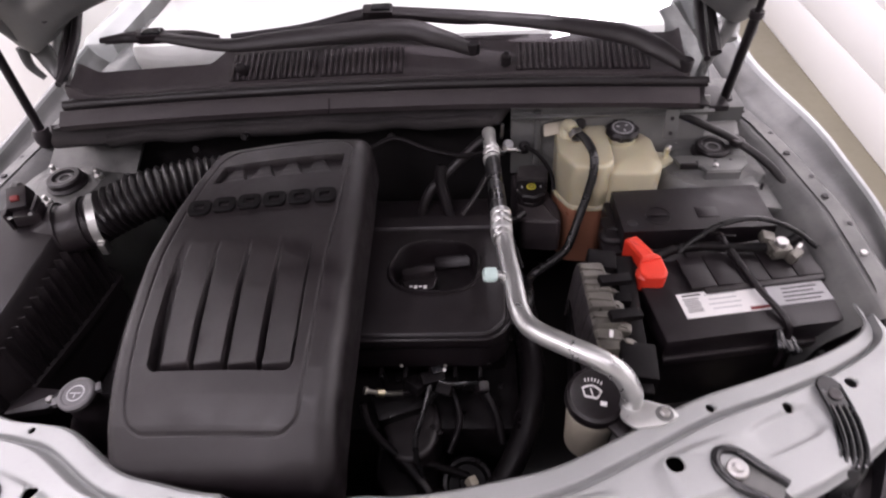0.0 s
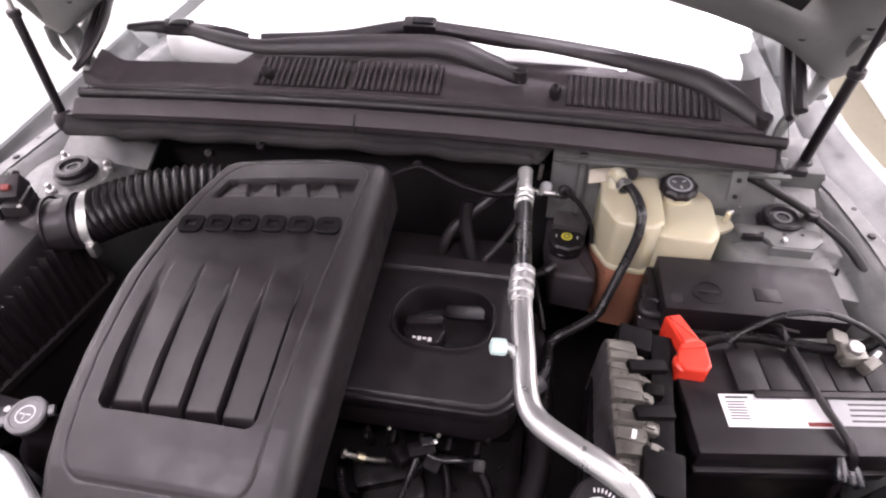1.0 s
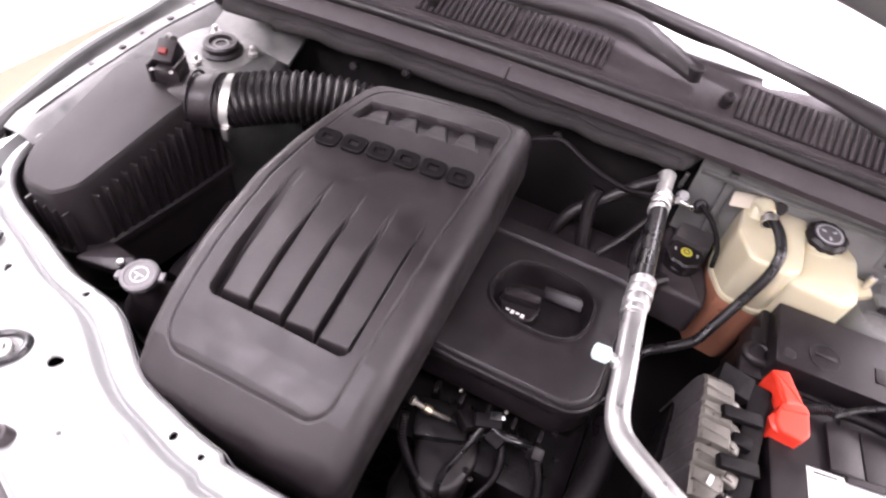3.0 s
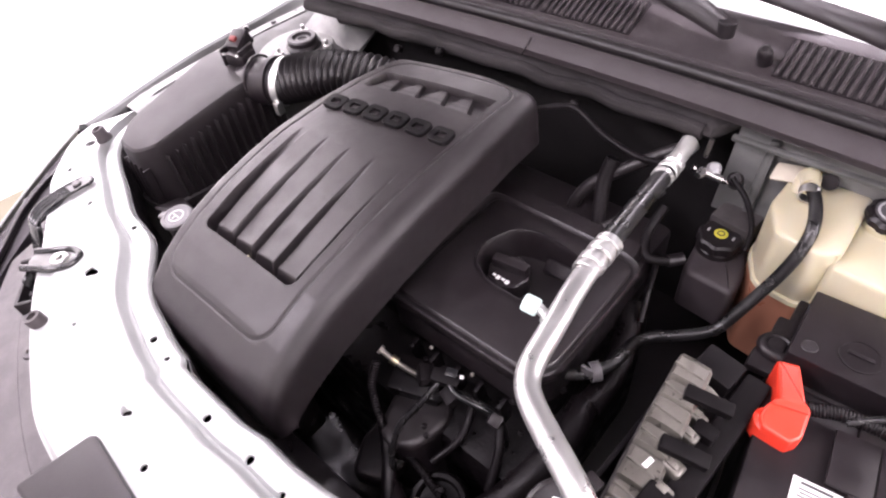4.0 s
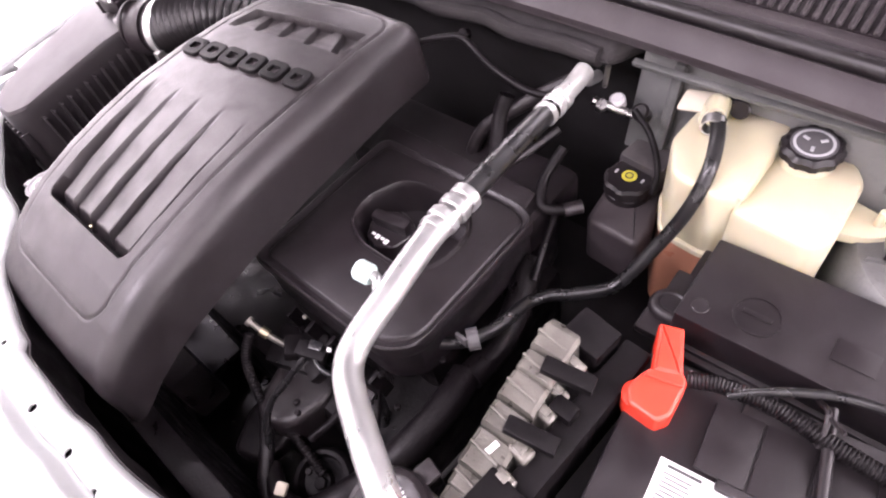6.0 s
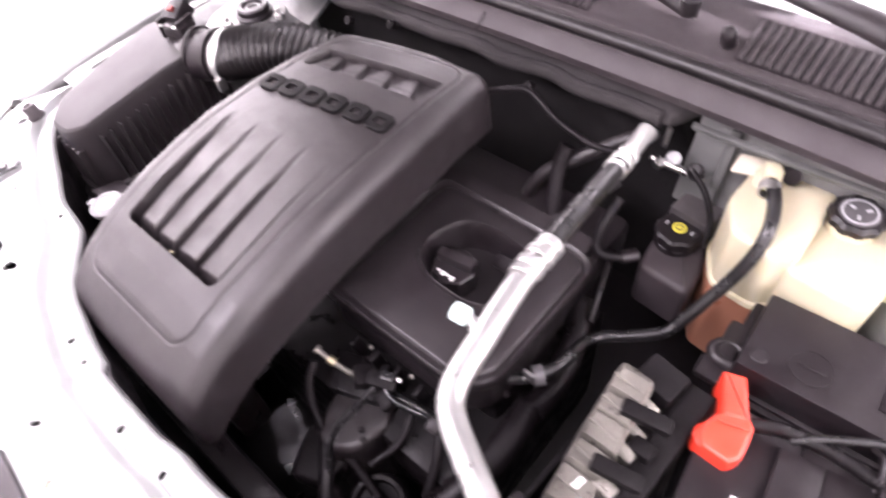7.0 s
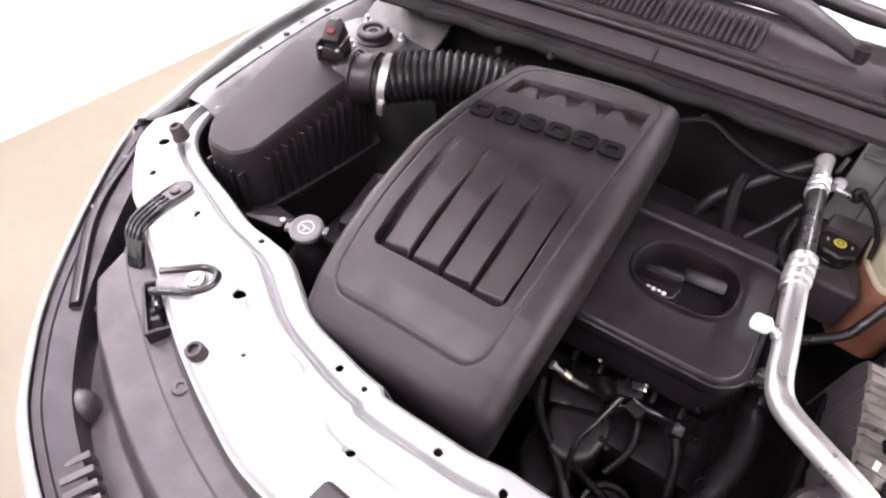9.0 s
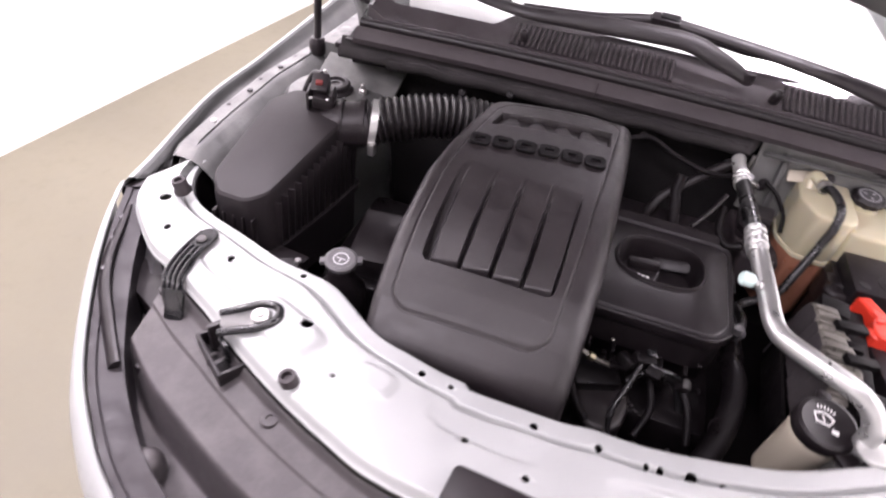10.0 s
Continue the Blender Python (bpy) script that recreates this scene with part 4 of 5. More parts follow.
def battery():
    t = thing("battery", (.53, -.37, .75), "black car battery with white and grey labels, strapped with cables", "battery")
    m = pose(.536, -.364, .010, 0, 0, 8)

    def b(name, material, parent, cx, cy, cz, sx, sy, sz, bev=0.003, label="", turn=None):
        bm = box(cx, cy, cz, sx, sy, sz, bev, turn)
        bmesh.ops.transform(bm, matrix=m, verts=bm.verts)
        return part(name, bm, material, parent, label)
    b("case", BLACK2, t, 0, 0, .84, .268, .150, .16, .005)
    lid = b("lid", BLACK2, t, 0, -.004, .932, .272, .158, .034, .005)
    b("ledge", BLACK2, lid, 0, -.078, .908, .270, .020, .014, .003)
    b("step", BLACK, lid, .03, .028, .951, .17, .085, .008, .003)
    for k in range(5):
        b("vent_plug_strip", BLACK2, lid, -.055 + .038 * k, .022, .9555, .036, .058, .003, .001)
    label = b("label", WHITE, lid, -.038, -.030, .9496, .115, .042, .0012, 0, "white paper label with dark bars")
    b("text_bar", INK, label, -.076, -.0135, .9506, .026, .0026, .0006, 0)
    for k in range(7):
        b("text_bar", CAPGREY, label, -.079, -.0195 - .0036 * k, .9506, .022 - .003 * (k % 3 == 1), .0013, .0006, 0)
    for k in range(4):
        b("text_bar", GREYPRINT, label, -.036, -.016 - .008 * k, .9506, .045 - .006 * (k % 2), .0016, .0006, 0)
    b("text_bar", REDINK, label, .006, -.047, .9506, .026, .005, .0006, 0)
    grey = b("label", GREYPRINT, lid, .068, -.028, .9496, .080, .040, .0012, 0, "grey printed label with dark bars")
    for k in range(5):
        b("text_bar", INK, grey, .068 + .004 * (k % 2), -.014 - .007 * k, .9506, .055 - .006 * (k % 3), .002, .0006, 0)
    # terminals
    red = part("terminal_cover", slab(round_off([(.402, -.333), (.397, -.347), (.396, -.361), (.403, -.371), (.428, -.372), (.435, -.361), (.432, -.329), (.426, -.323)], .003, 3), .945, .980, .003, 2), RED, t, "bright red terminal cover", 14)
    part("cover_neck", slab(round_off([(.387, -.292), (.407, -.285), (.427, -.328), (.404, -.337)], .0025, 3), .944, .981, .004, 2, m=pose(.4, -.33, .96, -4, 0, 0) @ pose(-.4, .33, -.96)), RED, red, "", 14)
    part("cover_bulge", disc(.406, -.357, .946, .0140, .031, (0, 0, 0), .004), RED, red, "", 14)
    part("cover_ridge", box(.416, -.338, .981, .030, .003, .003, .001, (0, 0, 15)), RED, red, "", 14)
    term = b("negative_clamp", CAST, t, .068, .036, .968, .030, .026, .020, .006, "grey lead terminal clamp")
    b("clamp_jaw", CAST, term, .084, .022, .966, .022, .014, .018, .004, turn=(10, 0, 30))
    b("clamp_jaw", CAST, term, .060, .056, .972, .020, .020, .014, .004, turn=(0, 12, -20))
    b("clamp_bolt", STEEL, term, .092, .030, .970, .026, .006, .006, .002, turn=(0, 0, 40))
    bm = disc(.068, .036, .970, .009, .016)
    bmesh.ops.transform(bm, matrix=m, verts=bm.verts)
    part("clamp_post", bm, STEEL, term)
    # hold-down strap
    bm = tube([(.000, .080, .965), (.004, .05, .966), (.014, -.02, .958), (.026, -.075, .954), (.028, -.090, .925), (.026, -.096, .88)], 0.0045, 5, 10)
    bmesh.ops.transform(bm, matrix=m, verts=bm.verts)
    part("strap", bm, BLACK2, t, "black hold-down cable")
    for k in range(3):
        b("strap_clip", GLOSS, t, .014 + .012 * k, -.090, .935 - .008 * k, .010, .030, .014, .003, turn=(20, 0, 12 * k - 12))
    tray = thing("battery_tray", (.53, -.38, .6), "black plastic tray holding the battery", "tray")
    part("tray", box(.533, -.372, .73, .275, .185, .10, .006, (0, 0, 8)), BLACK2, tray)


def cables():
    t = thing("battery_cable", (.5, -.3, .958), "black corrugated cable loom across the battery", "cable", "battery cables")
    part("loom", tube([(.428, -.322, .970), (.455, -.312, .974), (.495, -.308, .976), (.54, -.312, .976), (.58, -.312, .976), (.62, -.300, .973), (.655, -.27, .958)], .0075, 8, 14, ridges=84, depth=.0011), NEARBLACK, t)
    part("ground_lead", tube([(.460, -.318, .974), (.485, -.302, .985), (.53, -.283, .998), (.58, -.278, 1.0), (.625, -.290, .99), (.658, -.308, .97)], .0038, 8, 12), HOSEBLACK, t)
    part("cable_tie", tube([(.528, -.318, .973), (.523, -.300, .991), (.515, -.285, .978)], .0025, 4, 8), BLACK2, t)
    part("tie_tail", tube([(.523, -.300, .990), (.535, -.312, 1.000)], .0018, 2, 6), BLACK2, t)
    u = thing("wing_harness", (.68, -.1, .95), "black wiring harness along the wing", "cable")
    part("harness", tube([(.46, -.03, 1.045), (.515, -.050, 1.032), (.56, -.068, 1.018), (.606, -.088, 1.0), (.652, -.140, .982), (.672, -.194, .958), (.678, -.235, .92), (.676, -.27, .88)], .0068, 6, 12), RUBBER, u)
    for p in ((.606, -.088, 1.0), (.672, -.194, .958)):
        part("harness_clip", disc(p[0], p[1], p[2] - .006, .011, .012), BLACK2, u)
    h = thing("horn", (.69, -.32, .9), "round black horn beside the battery", "horn")
    part("body", lathe([(0, 0), (.03, 0), (.036, .008), (.036, .02), (.02, .03), (0, .03)], pose(.684, -.290, .915, 15, -35, 0), 24), BLACK2, h)


def fuse_box():
    t = thing("fuse_box", (.5, -.21, .8), "black rectangular fuse box with a flat lid", "fuse box")
    m = pose(.503, -.221, 0, 0, 0, 2)

    def b(name, material, parent, cx, cy, cz, sx, sy, sz, bev=0.003, label=""):
        bm = box(cx, cy, cz, sx, sy, sz, bev)
        bmesh.ops.transform(bm, matrix=m, verts=bm.verts)
        return part(name, bm, material, parent, label)
    b("base", BLACK2, t, 0, 0, .87, .235, .108, .13, .005)
    lid = b("lid", BLACK2, t, .0, .0, .952, .228, .097, .044, .003)
    b("lid_skirt", BLACK2, t, 0, -.004, .926, .240, .112, .010, .003)
    b("base_rail", BLACK2, t, 0, -.058, .912, .236, .010, .008, .002)
    b("latch", BLACK2, t, -.125, -.01, .925, .020, .05, .05, .004)
    b("corner_lug", BLACK2, t, -.128, -.045, .935, .030, .030, .012, .006)
    part("hook_bracket", tube([(.402, -.250, .944), (.386, -.237, .946), (.371, -.240, .946), (.366, -.253, .946), (.376, -.263, .946), (.404, -.262, .945)], .0042, 6, 10, flat=1.5), BLACK2, t, "black looped cable bracket")
    b("lug_wall", BLACK2, t, -.118, .02, .915, .012, .060, .07, .004)
    bm = lathe([(.018, 0), (.020, 0), (.020, .0010), (.018, .0010)], m @ pose(-.055, -.015, .9738), 32)
    part("lid_emblem", bm, BLACK2, lid)
    b("emblem_bar", BLACK2, lid, -.055, -.015, .9752, .024, .005, .001, .0003)
    b("symbol_plate", BLACK2, lid, .020, -.012, .9746, .032, .022, .001, .0003)
    bm = disc(-.098, -.03, .9735, .008, .0015)
    bmesh.ops.transform(bm, matrix=m, verts=bm.verts)
    part("lid_pip", bm, BLACK2, lid)


def coolant_tank():
    t = thing("coolant_tank", (.38, -.12, .85), "milky cream coolant tank, black cap, orange coolant below", "tank")
    left = round_off([(.303, -.122), (.326, -.166), (.375, -.172), (.392, -.155), (.392, -.045), (.330, -.035), (.306, -.06)], .009, 5)
    right = round_off([(.385, -.166), (.455, -.172), (.470, -.155), (.468, -.075), (.45, -.05), (.385, -.045)], .009, 5)

    def lobe(outline, z0, z1, top):
        cx, cy = sum(p[0] for p in outline) / len(outline), sum(p[1] for p in outline) / len(outline)
        bm = bmesh.new()
        loops = []
        for k, z in ((.97, z0), (1.0, z0 + .006), (1.0, z1 - .008), (.992, z1 - .003), (.97, z1 - .0005), (.90, z1 + top * .5), (.3, z1 + top)):
            loops.append([bm.verts.new((cx + (x - cx) * k, cy + (y - cy) * k, z)) for x, y in outline])
        for a, b in zip(loops, loops[1:]):
            for i in range(len(a)):
                j = (i + 1) % len(a)
                bm.faces.new((a[i], a[j], b[j], b[i]))
        bm.faces.new(loops[-1])
        bm.faces.new(loops[0])
        return bm
    body = part("left_lobe", lobe(left, .934, 1.018, .003), TANK, t)
    part("right_lobe", lobe(right, .905, 1.002, .004), TANK, t)
    part("seam", slab(round_off([(.300, -.122), (.325, -.169), (.377, -.175), (.395, -.157), (.395, -.043), (.330, -.032), (.303, -.06)], .014, 5), .928, .935, .002), TANK, t)
    part("lower_shell", lobe(left, .80, .930, 0), COOLANT, t, "lower half stained orange by coolant")
    for x in (.345, .368):
        part("rib", box(x, -.108, 1.0165, .005, .11, .006, .002), TANK, body)
    part("web", box(.387, -.11, 1.0, .006, .10, .03, .002), TANK, body)
    part("outlet", tube([(.323, -.085, 1.014), (.324, -.074, 1.030), (.327, -.081, 1.037), (.331, -.096, 1.038)], [.012, .013, .011, .0095], 5, 14), TANK, t)
    part("neck", disc(.416, -.076, .985, .024, .028), TANK, t)
    cap = part("cap", disc(.416, -.076, 1.013, .0275, .015, (3, 0, 0), .004, 60, None, 20, .0016), BLACK2, t, "black screw cap with grey print")
    top = pose(.416, -.076, 1.013, 3, 0, 0) @ pose(0, 0, .0151)
    part("cap_print", lathe([(.0150, 0), (.0175, 0), (.0175, .0008), (.0150, .0008)], top, 32), GREYPRINT, cap)
    part("cap_print", lathe([(.0, 0), (.0200, 0), (.0200, .0004), (0, .0004)], top, 24), CAPGREY, cap)
    for a in (40, 160, 280):
        bm = box(.0085, 0, .0008, .006, .003, .0008, 0)
        bmesh.ops.transform(bm, matrix=top @ pose(0, 0, 0, 0, 0, a), verts=bm.verts)
        part("cap_print", bm, GREYPRINT, cap)
    part("bracket", slab(round_off([(.300, -.025), (.352, -.030), (.345, -.06), (.315, -.055)], .006, 3), 1.012, 1.019, .002), TANK, t)
    part("flange", slab(round_off([(-.020, -.012), (.016, -.014), (.020, .008), (-.014, .011)], .004, 3), 0, .003, .001, m=pose(.302, -.066, 1.024, 28, -12, 8)), CREAM, t, "thin translucent tank flange")
    part("side_lug", slab(round_off([(.462, -.07), (.500, -.080), (.506, -.10), (.490, -.112), (.465, -.120)], .006, 3), .966, .976, .003), TANK, t)
    part("lug_pin", disc(.492, -.092, .975, .004, .02), TANK, t)


def coolant_hose():
    t = thing("coolant_hose", (.3, -.25, .9), "thin black overflow hose from tank to engine", "hose")
    part("hose", tube([(.330, -.092, 1.036), (.341, -.113, 1.040), (.350, -.136, 1.039), (.356, -.158, 1.030), (.355, -.174, 1.008), (.348, -.186, .978), (.337, -.203, .949), (.325, -.222, .920), (.316, -.236, .905), (.302, -.248, .898), (.278, -.264, .891), (.258, -.278, .888), (.248, -.300, .893),
                       (.248, -.330, .905), (.244, -.358, .911), (.230, -.383, .912), (.206, -.400, .908)], .0070, 8, 14), HOSEBLACK, t)
    clip = part("clip", lathe([(.0095, 0), (.0120, 0), (.0120, .012), (.0095, .012)], pose(.232, -.380, .912, 0, 90, 50), 20), CAPGREY, t, "dull grey spring clip")
    part("clip_ear", box(.231, -.386, .922, .014, .004, .014, .001), CAPGREY, clip)
    part("band", lathe([(.0095, 0), (.0115, 0), (.0115, .010), (.0095, .010)], pose(.333, -.102, 1.038, 100, 0, 15), 20), STEEL, t)


def brake_reservoir():
    t = thing("brake_fluid_reservoir", (.27, -.12, .85), "black brake fluid reservoir with yellow-marked cap", "reservoir")
    body = part("body", slab(round_off([(.232, -.050), (.282, -.052), (.312, -.15), (.312, -.188), (.245, -.182), (.238, -.12)], .010, 4), .85, .918, .008, 3), GREY, t)
    part("rear_box", box(.270, -.080, .934, .054, .058, .036, .006, (0, 0, -8)), SHROUD, t)
    part("neck", disc(.264, -.123, .915, .026, .012), BLACK2, t)
    cap = part("cap", disc(.264, -.123, .925, .028, .018, (0, 0, 0), .003, 48, None, 16, .0018), BLACK2, t, "black cap with yellow circle")
    part("cap_mark", lathe([(.0, 0), (.0085, 0), (.0085, .0008), (0, .0008)], pose(.264, -.123, .9432), 24), YELLOW, cap)
    part("mark_ring", lathe([(.0035, 0), (.0048, 0), (.0048, .0006), (.0035, .0006)], pose(.264, -.123, .9441), 20), INK, cap)
    for s in (-1, 1):
        part("print_bar", box(.264 + s * .016, -.123, .9434, .0025, .006, .0006, 0), GREYPRINT, cap)


def control_module():
    t = thing("engine_control_module", (.35, -.42, .85), "finned cast aluminium control module in a black bracket", "control module")

    def b(name, material, parent, x0, x1, y0, y1, z0, z1, bev=0.003, label="", turn=None):
        return part(name, box((x0 + x1) / 2, (y0 + y1) / 2, (z0 + z1) / 2, x1 - x0, y1 - y0, z1 - z0, bev, turn or (0, 0, -4), 2), material, parent, label)
    steps = [(-.540, .955), (-.5365, .962), (-.506, .963), (-.505, .968), (-.489, .969), (-.488, .977), (-.4565, .978), (-.4545, .974), (-.4525, .983), (-.432, .984), (-.430, .979), (-.428, .988), (-.403, .988),
             (-.401, .983), (-.399, .989), (-.381, .989), (-.379, .983), (-.376, .992), (-.352, .990), (-.342, .982), (-.336, .966), (-.333, .93)]
    across = [(-.013, -.080), (-.009, -.040), (-.006, -.012), (-.004, -.004), (.000, 0), (.016, .0012), (.029, 0), (.032, -.004), (.033, -.050)]

    def cast(u, v):
        """A long casting: a flank that falls away, a stepped crown and an upright back."""
        y = -.540 + .207 * u
        f = v * (len(across) - 1)
        k = min(int(f), len(across) - 2)
        dx = across[k][0] + (across[k + 1][0] - across[k][0]) * (f - k)
        dz = across[k][1] + (across[k + 1][1] - across[k][1]) * (f - k)
        lean = 1 - .45 * smoothstep(-.45, -.34, y)
        return (.327 - .085 * (y + .51) + (dx * lean if dx < 0 else dx), y, table(steps, y) + dz)
    base = part("case", sheet(lambda u, v: cast(u, .375 + .625 * v), 190, 20, .003, (0, 0, -1)), CAST, t, smooth=30)
    part("flank", sheet(lambda u, v: cast(u, .375 * v), 190, 12, .003, (1, 0, 0)), SHROUD, base, "dull grey side of the module", 30)
    for y in (-.4960, -.4720, -.4420, -.4155, -.3900, -.3640):
        x = .327 - .085 * (y + .51)
        z = table(steps, y)
        part("fin", box(x + .012, y, z - .002, .030, .0028, .010, .0012, (0, 5, -5)), CAST, base)
    for y, w in ((-.478, .013), (-.452, .015), (-.416, .013), (-.394, .011), (-.366, .013)):
        x = .360 - .085 * (y + .51)
        p = part("pin_block", box(x, y, .962, .020, w, .034, .004, (0, 12, -8), 3), CAST, base)
        part("pin_face", box(x + .002, y, .9805, .010, w * .6, .003, .001, (0, 12, -8)), CAST, p)
    part("tag", box(.339, -.466, .9795, .005, .013, .001, 0, (0, 5, -12)), WHITE, base)
    rail = b("bracket", DEEP, t, .362, .388, -.545, -.315, .90, .968, .004, "black plastic bracket", (0, 0, -4))
    for x0, x1, y, dz in ((.333, .378, -.3835, .996), (.338, .382, -.4415, .993)):
        b("bracket_finger", DEEP, rail, x0, x1, y - .0075, y + .0075, dz - .010, dz, .002, turn=(0, 7, 12))
    b("rear_tab", DEEP, rail, .326, .366, -.352, -.318, .95, .984, .003, turn=(0, 4, -8))
    b("front_cover", DEEP, rail, .344, .388, -.530, -.478, .95, .980, .003, turn=(0, 6, -6))
    b("finger_root", DEEP, rail, .354, .376, -.412, -.396, .95, .980, .003)
    b("side_skirt", DEEP, rail, .300, .306, -.50, -.35, .84, .905, .002)


def washer_filler():
    t = thing("washer_bottle", (.29, -.56, .85), "cream washer fluid filler neck with a black printed cap", "bottle")
    base = pose(.307, -.553, .968, 8, 0, -14) @ Matrix.Scale(.94, 4)
    part("neck", lathe([(0, -.14), (.030, -.14), (.034, -.03), (.035, -.008), (.030, .0), (0, .0)], base, 32), CREAM, t)
    cap = part("cap", lathe([(0, -.006), (.036, -.006), (.0385, 0), (.0385, .010), (.0365, .015), (.032, .017), (.030, .0155), (0, .0155)], base, 48), BLACK2, t, "black cap with a white windscreen symbol")
    bm = box(.030, -.026, .003, .03, .026, .008, .003, (0, 0, -40))
    bmesh.ops.transform(bm, matrix=base, verts=bm.verts)
    part("cap_tab", bm, BLACK2, cap)
    bm = box(-.008, .042, .002, .018, .022, .008, .002)
    bmesh.ops.transform(bm, matrix=base, verts=bm.verts)
    part("cap_hinge", bm, BLACK2, cap)
    m = base @ pose(-.006, .004, .0158)

    def mark(bm):
        bmesh.ops.transform(bm, matrix=m, verts=bm.verts)
        part("symbol", bm, WHITE, cap)
    arc = [(-.013 + .026 * k / 10, .002 + .006 * math.sin(math.pi * k / 10)) for k in range(11)]
    low = [(-.011 + .022 * k / 10, .000 + .0055 * math.sin(math.pi * k / 10)) for k in range(11)]
    mark(slab(arc + low[::-1], 0, .0007))
    mark(slab([(-.013, .002), (-.011, .001), (-.006, -.009), (-.008, -.010)], 0, .0007))
    mark(slab([(.013, .002), (.011, .001), (.006, -.009), (.008, -.010)], 0, .0007))
    mark(slab([(-.008, -.010), (-.007, -.0075), (.007, -.0075), (.008, -.010)], 0, .0007))
    mark(box(0, -.002, .0004, .0016, .010, .0007, 0, (0, 0, 25)))
    for k in range(6):
        a = math.pi * (k + .5) / 6
        mark(box(-.010 + .004 * k, .0115 + .0035 * math.sin(a), .0004, .0018, .0045, .0007, 0, (0, 0, 20 - 8 * k)))
    mark(box(.016, -.014, .0004, .008, .006, .0007, 0))
    part("mount_plate", slab(round_off([(.326, -.588), (.334, -.566), (.356, -.566), (.386, -.576), (.393, -.588), (.372, -.599), (.340, -.602)], .006, 3), .9875, .992, .001), DULLALU, t)
    part("mount_washer", disc(.376, -.585, .992, .010, .0012), PRESSED, t)
    part("mount_bolt", disc(.376, -.585, .993, .006, .005, seg=6), STEEL, t)


def power_steering_cap():
    t = thing("power_steering_reservoir", (-.33, -.56, .9), "black power steering bottle with a grey printed cap", "bottle")
    part("bottle", lathe([(0, -.12), (.030, -.12), (.034, -.10), (.034, -.045), (.020, -.025), (.018, 0), (0, 0)], pose(-.33, -.553, .975), 28), BLACK2, t)
    cap = part("cap", lathe([(0, 0), (.0205, 0), (.0225, .0015), (.0225, .0075), (.0205, .009), (.0175, .009), (.0165, .0082), (0, .0082)], pose(-.33, -.553, .980, 4, 0, 0), 44), CAPGREY, t, "grey screw cap with a printed wheel symbol")
    for a in (25, 205):
        part("cap_ear", box(-.33 + .0235 * math.cos(radians(a)), -.553 + .0235 * math.sin(radians(a)), .9835, .011, .012, .007, .002, (4, 0, a)), CAPGREY, cap)
    part("neck_collar", disc(-.33, -.553, .968, .0185, .012), BLACK2, t)
    m = pose(-.33, -.553, .980, 4, 0, 0) @ pose(0, 0, -.0060)
    part("symbol_ring", lathe([(.0095, .0142), (.0110, .0142), (.0110, .0148), (.0095, .0148)], m, 28), GREYPRINT, cap)
    for a in (0, 180, 270):
        bm = box(0, 0, 0, .0065, .0013, .0006, 0)
        bmesh.ops.transform(bm, matrix=m @ pose(0, 0, .0147) @ pose(0, 0, 0, 0, 0, a) @ pose(.0036, 0, 0), verts=bm.verts)
        part("symbol_spoke", bm, GREYPRINT, cap)


